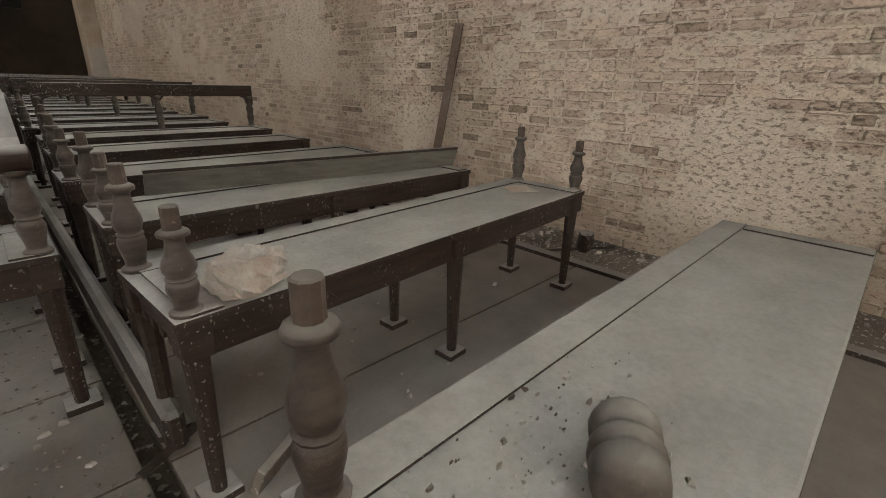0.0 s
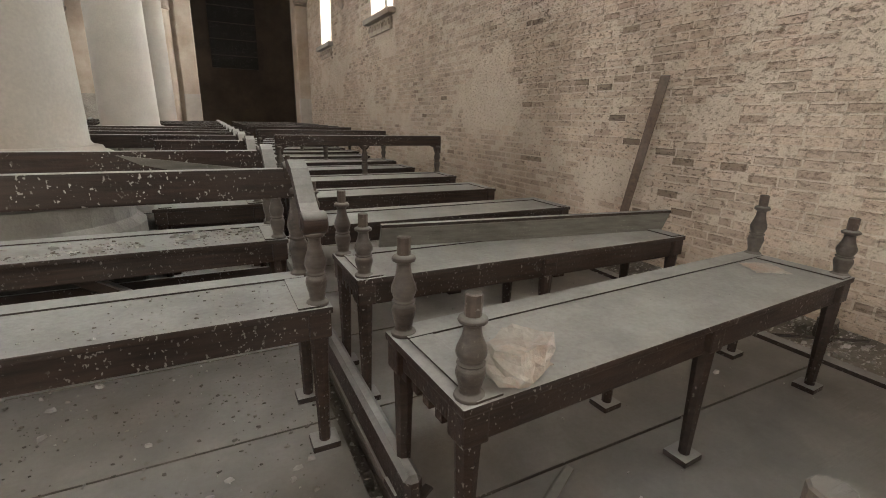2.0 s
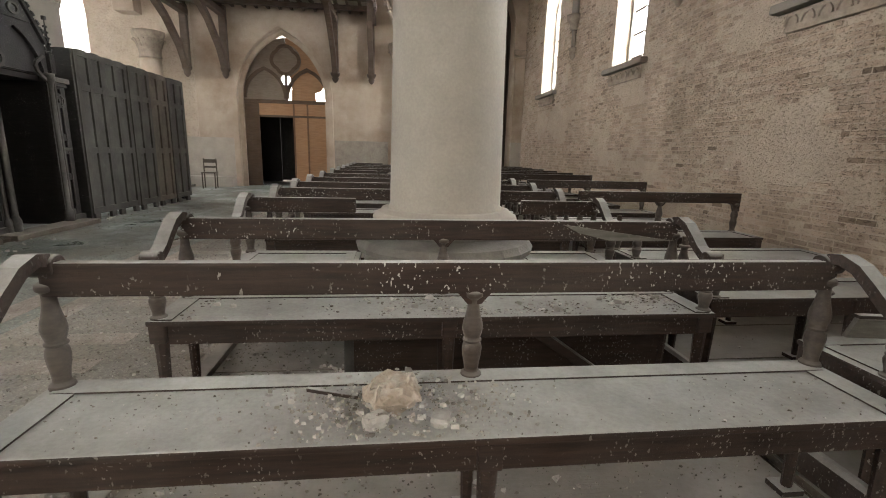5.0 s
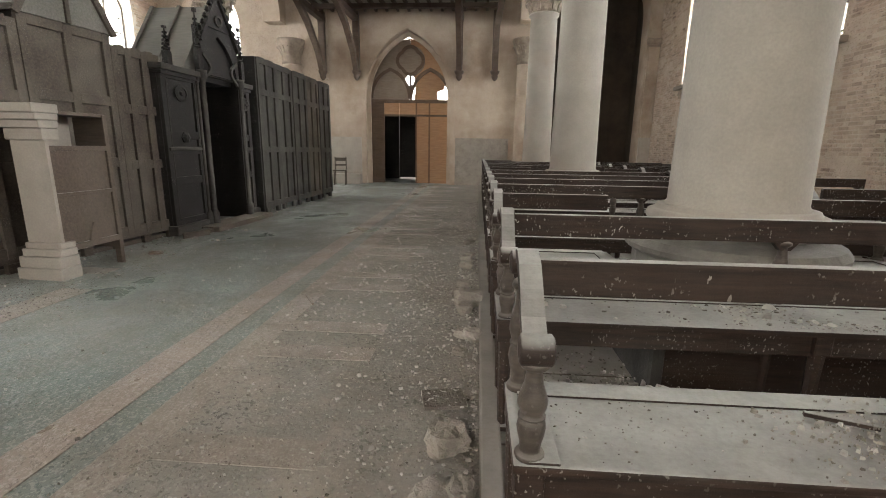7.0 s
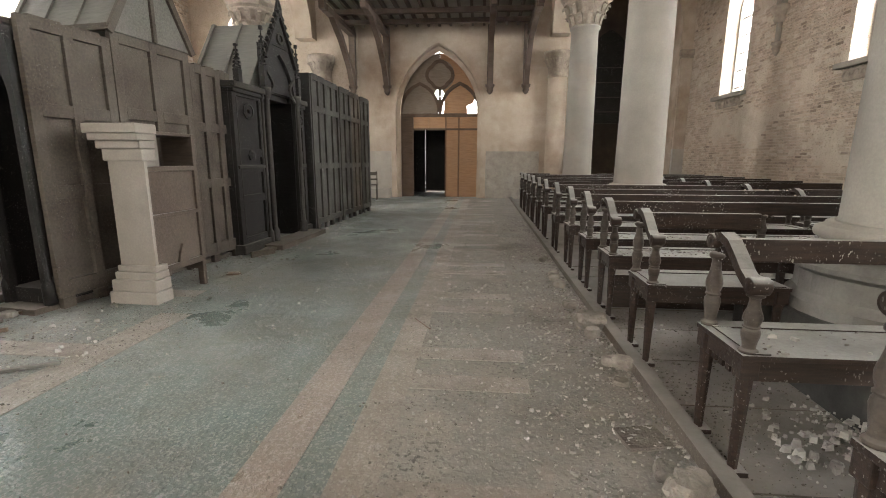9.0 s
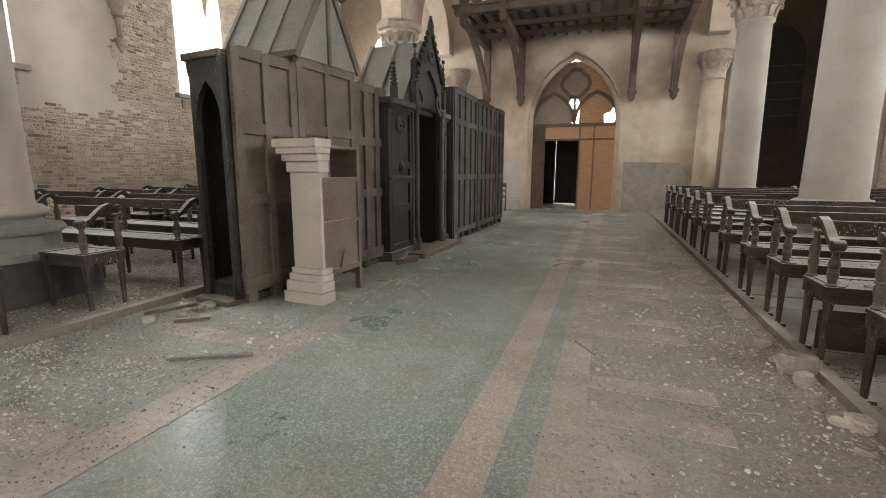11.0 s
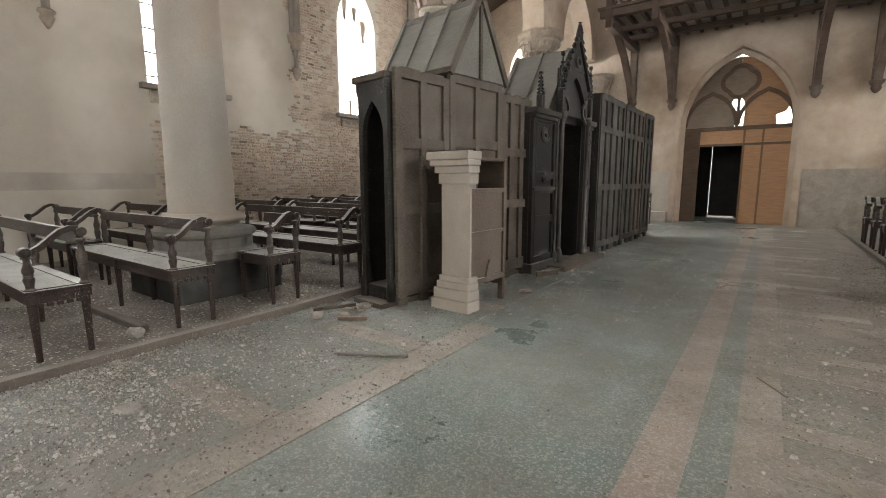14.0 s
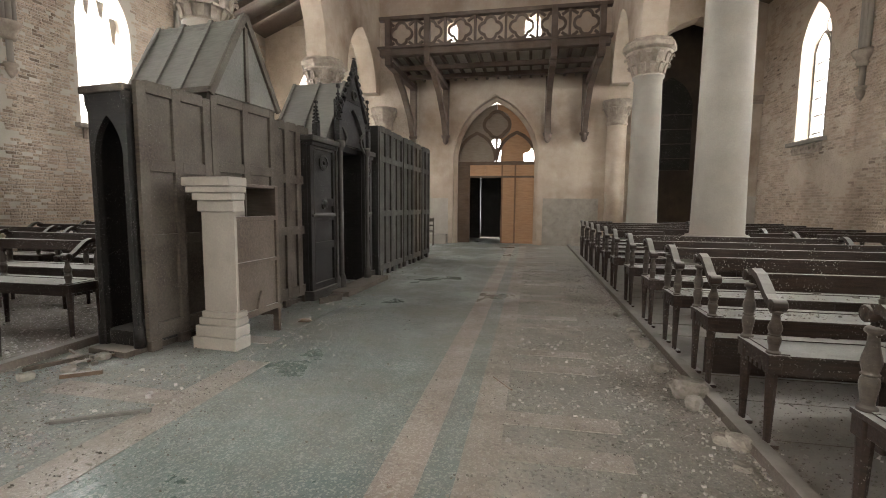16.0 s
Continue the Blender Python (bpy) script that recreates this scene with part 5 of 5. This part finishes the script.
SEATY = [yb - 0.34 for k, yb in enumerate(ROW_BACK) if k not in (2, 7, 12)]
for k, y in enumerate(SEATY[:6]):
    n = (260, 700, 420, 160, 120, 100)[k]
    chips("seat_litter", "small plaster crumbs and grit on a pew seat", n, patch(-1.15, 1.05, y + 0.02, y + 0.32, 0.501), 0.003, 0.014 if k == 0 else 0.028, 20 + k, 0.15)
    chips("seat_litter", "dark grit and droppings on a pew seat", n, patch(-1.15, 1.05, y + 0.02, y + 0.32, 0.501), 0.003, 0.014 if k == 0 else 0.024, 120 + k, 0.15, DARKGRIT)
for k, y in enumerate(SEATY[1:4]):
    chips("seat_litter", "broken plaster flakes lying on a pew seat", 60, patch(-1.1, 1.0, y + 0.05, y + 0.30, 0.501), 0.02, 0.065, 140 + k, 0.22)
for k in range(5):
    y = 2.99 + 0.825 * k
    chips("seat_litter", "small plaster crumbs and grit on a pew seat", 220, patch(-8.4, -6.27, y + 0.02, y + 0.32, 0.501) if k != 3 else patch(-6.7, -6.27, y + 0.02, y + 0.3, 0.501), 0.004, 0.03, 40 + k, 0.15)
for k, y in enumerate(B_FRONT[:4]):
    chips("seat_litter", "few dry crumbs on a dusty bench seat", 70, patch(1.28, 2.75, y + 0.03, y + 0.34, 0.501), 0.002, 0.008, 60 + k, 0.15)


def lump(name, x, y, z, sx, sy, sz, rz, mat, label, category, seed, rough=0.55, cuts=3):
    """An irregular broken block."""
    rng = random.Random(seed)
    bm = bmesh.new()
    bmesh.ops.create_cube(bm, size=1.0)
    bmesh.ops.subdivide_edges(bm, edges=bm.edges[:], cuts=cuts, use_grid_fill=True)
    for v in bm.verts:
        k = 1 - rough * (abs(v.co.x * v.co.y) + abs(v.co.y * v.co.z) + abs(v.co.x * v.co.z))
        v.co = Vector((v.co.x * sx * k, v.co.y * sy * k, (v.co.z + 0.5) * sz)) + Vector([rng.uniform(-1, 1) * min(sx, sy, sz) * 0.09 for _ in range(3)])
        v.co.z = max(v.co.z, 0.0)
    ob = part(name, bm, mat)
    ob.matrix_basis = pose(x, y, z, 0, 0, rz)
    return tagged(ob, label, category)


def plank(name, a, b, wide, thick, mat, label, category="plank", across=Vector((1, 0, 0))):
    bm = sweep([a, tuple((p + q) / 2 for p, q in zip(a, b)), b], wide, thick, across=across)
    bmesh.ops.bevel(bm, geom=bm.edges[:], offset=thick * 0.12, segments=1, affect="EDGES")
    return tagged(part(name, bm, mat), label, category)


lump("stone_block", -1.42, 4.53, 0.008, 0.17, 0.12, 0.09, 35, RUBBLE, "broken pale plaster block lying beside the kerb", "stone", 1)
lump("stone_block", -1.38, 6.17, 0.008, 0.22, 0.16, 0.11, 10, RUBBLE, "broken pale plaster lump beside the kerb", "stone", 2)
lump("stone_block", -1.34, 5.56, 0.008, 0.10, 0.13, 0.06, 50, RUBBLE, "small pale broken stone beside the kerb", "stone", 3)
lump("stone_block", -1.36, 4.28, 0.008, 0.12, 0.09, 0.07, 70, RUBBLE, "small pale broken stone beside the kerb", "stone", 4)
lump("floor_tile", -1.46, 4.87, 0.008, 0.19, 0.15, 0.018, 12, EARTH, "loose square floor tile lying in the dust", "tile", 5, 0.02, 1)
lump("plaster_plate", -5.2, 3.95, 0.008, 0.16, 0.10, 0.02, 30, CHIP, "flat pale plate of fallen plaster", "plaster piece", 6)
lump("stone_block", -0.35, 4.75, 0.03, 0.34, 0.16, 0.12, 8, RUBBLE, "large broken stone fallen under the pews", "stone", 7)
lump("stone_block", -0.62, 4.6, 0.03, 0.2, 0.14, 0.09, 40, RUBBLE, "broken stone fallen under the pews", "stone", 8)
lump("stone_block", -6.30, 4.40, 0.047, 0.12, 0.09, 0.06, 20, CHIP, "pale rounded stone on the pew platform", "stone", 9)
lump("brick_piece", -4.62, 7.35, 0.008, 0.14, 0.07, 0.035, 25, OAK, "dark broken wood scrap beside the pedestal", "wood scrap", 10)
lump("board_piece", -4.82, 8.6, 0.008, 0.14, 0.34, 0.04, 5, BOOTH, "short grey board lying by the confessional", "board", 11, 0.03, 1)
rng_kerb = random.Random(51)
for k in range(14):
    w = rng_kerb.uniform(0.05, 0.13)
    lump("stone_block", rng_kerb.uniform(-1.50, -1.38), 3.75 + 0.37 * k + rng_kerb.uniform(-0.15, 0.15), 0.008, w, w * rng_kerb.uniform(0.6, 1.3), w * rng_kerb.uniform(0.3, 0.55), rng_kerb.uniform(0, 90), RUBBLE, "small broken plaster lump beside the kerb", "stone", 60 + k, 0.5, 2)
for k in range(9):
    w = rng_kerb.uniform(0.05, 0.12)
    lump("stone_block", rng_kerb.uniform(-5.85, -5.35), rng_kerb.uniform(5.5, 6.05), 0.008, w, w * rng_kerb.uniform(0.5, 1.2), w * rng_kerb.uniform(0.25, 0.5), rng_kerb.uniform(0, 90), RUBBLE, "small broken rubble lump at the confessional foot", "stone", 90 + k, 0.5, 2)
plank("board_piece", (-4.85, 8.15, 0.03), (-4.70, 8.45, 0.03), 0.09, 0.022, BOOTH, "short grey board lying by the confessional", "board", Vector((0, 0, 1)))
plank("wood_scrap", (-5.88, 5.65, 0.02), (-5.62, 5.92, 0.05), 0.03, 0.025, BOOTH, "splintered grey wood scrap by the confessional", "wood scrap", Vector((0, 0, 1)))
plank("wood_scrap", (-5.5, 5.6, 0.02), (-5.28, 5.72, 0.03), 0.03, 0.02, OAK, "splintered brown wood scrap by the confessional", "wood scrap", Vector((0, 0, 1)))
plank("stick", (-4.90, 5.06, 0.02), (-4.49, 5.30, 0.02), 0.02, 0.02, ROOFBOARD, "thin dark stick lying on the floor", "stick", Vector((0, 0, 1)))
plank("stick", (-2.61, 6.23, 0.02), (-2.475, 6.01, 0.025), 0.012, 0.012, OAK, "thin dark stick lying on the floor", "stick", Vector((0, 0, 1)))
plank("stick", (-5.75, 5.85, 0.02), (-5.45, 6.15, 0.03), 0.02, 0.02, OAK, "thin dark stick lying by the confessional", "stick", Vector((0, 0, 1)))
plank("stick", (-5.6, 5.9, 0.02), (-5.95, 6.05, 0.03), 0.02, 0.02, OAK, "thin dark stick lying by the confessional", "stick", Vector((0, 0, 1)))
plank("loose_plank", (-7.4, 4.45, 0.08), (-6.34, 4.47, 0.08), 0.07, 0.05, BOOTH, "loose grey timber lying on the pew platform", "plank", Vector((0, 1, 0)))
plank("leaning_plank", (3.50, 5.06, 0.0), (3.665, 4.93, 1.34), 0.062, 0.03, BEAM, "old grooved timber leaning on the brick wall", "plank", Vector((-0.62, 0.78, 0.0)))
plank("floor_beam", (1.19, 3.5, 0.085), (1.19, 9.5, 0.085), 0.05, 0.12, WOOD, "long dark beam lying between the pew blocks", "beam")
plank("fallen_strut", (0.30, 4.74, 0.40), (0.78, 4.80, 0.05), 0.05, 0.05, WOOD, "broken dark strut leaning under a pew", "strut", Vector((0, 1, 0)))
plank("iron_strap", (1.09, 3.46, 0.045), (1.26, 3.56, 0.045), 0.008, 0.03, IRON, "rusty flat iron strap with holes", "strap", Vector((0, 0, 1)))
fallen = plank("broken_board", (1.39, 4.33, 0.548), (2.83, 4.14, 0.548), 0.10, 0.022, ROOFBOARD, "broken-off dusty back rail lying along the bench", "board", Vector((0, -0.35, 0.94)))
part("moulding", sweep([(1.39, 4.315, 0.60), (2.83, 4.125, 0.60)], 0.012, 0.03, across=Vector((0, 0, 1))), WOOD, fallen)
plank("loose_board", (1.27, 3.24, 0.05), (1.60, 3.42, 0.05), 0.12, 0.025, PLATFORM, "loose dusty board on the platform floor", "board", Vector((0.2, -0.3, 0.9)).normalized())
plank("rod", (3.25, 3.75, 0.01), (3.62, 3.5, 0.01), 0.012, 0.012, IRON, "thin bent iron rod lying in the rubble", "rod", Vector((0, 0, 1)))
lump("broken_bracket", 3.46, 3.62, 0.0, 0.16, 0.09, 0.11, 20, WOOD, "broken scrolled wooden bracket on the ground", "bracket", 13)

# broken turned piece on the nearest bench
stub = thing("broken_post", pose(1.44, 2.53, 0.545, 90, 0, -62) @ Matrix.Diagonal((1.25, 1.25, 1.25, 1.0)), "broken piece of a thick turned post lying on its side", "broken post")
part("turned_body", lathe([(0.018, -0.05), (0.030, -0.046), (0.034, -0.036), (0.033, -0.016), (0.025, -0.012), (0.034, -0.006), (0.035, 0.008), (0.026, 0.012), (0.034, 0.017), (0.033, 0.034), (0.030, 0.045), (0.012, 0.05)], sides=18), TURNED, stub, smooth=True)
chips("bench_litter", "straw and crumb litter on the broken bench", 70, lambda r: (min(max(r.gauss(1.42, 0.12), 1.22), 1.8), min(max(r.gauss(2.60, 0.07), 2.42), 2.74), 0.502), 0.003, 0.02, 77, 0.2, DARKGRIT)
chips("bench_litter", "straw and crumb litter on the broken bench", 110, lambda r: (min(max(r.gauss(1.42, 0.12), 1.22), 1.8), min(max(r.gauss(2.60, 0.07), 2.42), 2.74), 0.502), 0.003, 0.016, 78, 0.2)


NEST = rough_stuff("tan_nest_plaster", (0.25, 0.205, 0.16), (0.35, 0.295, 0.24), 16, 0.95, 0.6, (0.40, 0.37, 0.33), 11)


def crumpled(name, x, y, z, size, high, seed, mat, label, category):
    rng = random.Random(seed)
    bm = bmesh.new()
    bmesh.ops.create_grid(bm, x_segments=9, y_segments=9, size=size)
    for v in bm.verts:
        r = v.co.length / size
        v.co.z = max(0.003, high * (1 - r * 0.7) * rng.uniform(0.3, 1.1))
        v.co.x += rng.uniform(-0.12, 0.12) * size
        v.co.y += rng.uniform(-0.12, 0.12) * size
    bmesh.ops.solidify(bm, geom=bm.faces[:], thickness=0.002)
    ob = part(name, bm, mat)
    ob.matrix_basis = pose(x, y, z, 0, 0, rng.uniform(0, 90))
    return tagged(ob, label, category)


lump("paper_packet", 1.345, 3.33, 0.503, 0.15, 0.11, 0.075, 25, PAPER, "crumpled packet of stained pale paper on the bench", "paper", 17, 0.22, 4)
crumpled("crumpled_paper", 1.39, 3.37, 0.503, 0.05, 0.03, 18, PAPER, "crumpled stained sheet of pale paper on the bench", "paper")
crumpled("crumpled_paper", 2.62, 3.54, 0.506, 0.06, 0.015, 4, PAPER, "torn scraps of pale paper on the bench", "paper")
lump("nest", -0.32, 3.99, 0.501, 0.16, 0.14, 0.07, 20, NEST, "crumbled tan plaster and nest litter on the pew", "litter", 5, 0.85, 6)
lump("plaster_piece", -0.36, 3.90, 0.501, 0.07, 0.045, 0.03, 35, CHIP, "pale broken plaster piece beside the nest litter", "plaster piece", 19, 0.4, 2)
lump("plaster_piece", -0.20, 3.90, 0.501, 0.06, 0.05, 0.025, 70, CHIP, "pale broken plaster piece beside the nest litter", "plaster piece", 20, 0.4, 2)
def nest(rng):
    x, y = rng.gauss(-0.30, 0.17), min(max(rng.gauss(3.98, 0.08), 3.84), 4.13)
    return x, y, 0.502 + 0.03 * math.exp(-((x + 0.33) ** 2 / 0.02)) * rng.random()
chips("nest_litter", "spilled plaster and twig litter on the pew seat", 420, nest, 0.004, 0.03, 90, 0.3)
chips("nest_litter", "spilled earth and twig litter on the pew seat", 900, nest, 0.003, 0.018, 91, 0.3, GRIT)
plank("feather_twig", (-0.55, 4.06, 0.515), (-0.41, 4.02, 0.51), 0.012, 0.012, WOOD, "dark twig lying on the pew seat", "twig", Vector((0, 0, 1)))

# chair and ledge by the entrance
chair = thing("chair", pose(-5.4, 16.4, 0, 0, 0, 10), "small old wooden chair standing by the wall", "chair")
for x in (-0.16, 0.16):
    part("leg", box(x - 0.015, x + 0.015, -0.17, -0.14, 0, 0.42, 0.004), BOOTH, chair)
    part("leg", box(x - 0.015, x + 0.015, 0.14, 0.17, 0, 0.82, 0.004), BOOTH, chair)
part("seat", box(-0.19, 0.19, -0.19, 0.19, 0.42, 0.45, 0.008), BOOTH, chair)
part("backrest", box(-0.145, 0.145, 0.145, 0.165, 0.70, 0.80, 0.005), BOOTH, chair)
part("backrest", box(-0.145, 0.145, 0.145, 0.165, 0.56, 0.61, 0.005), BOOTH, chair)
setting("ledge", box(-6.9, -4.95, YW - 0.35, YW - 0.02, 0.0, 0.3, 0.02), DADO, "low rendered stone ledge by the entrance", category="ledge")

# ---- the pieces of the walls ----
north = bpy.data.objects["wall_north"]
lay_bricks(XR, -1, 1.0, YW - 0.05, 0.0, 6.3, [(y, 0.55, 2.72, 5.8) for y in RIGHT_WINDOWS], north, 11, single=(3.5, 5.3, 0.75, 2.3))
south = bpy.data.objects["wall_south"]
lay_bricks(XL, 1, 6.6, YW - 0.05, 0.0, 6.3, [(y, 0.62, 2.75, 5.9) for y in LEFT_WINDOWS], south, 12, smeared=9.0, keep=lambda y, z: z < 2.15 + 0.05 * math.sin(y * 7) or y > 9.35 + 0.1 * math.sin(z * 9))
west = bpy.data.objects["wall_west"]
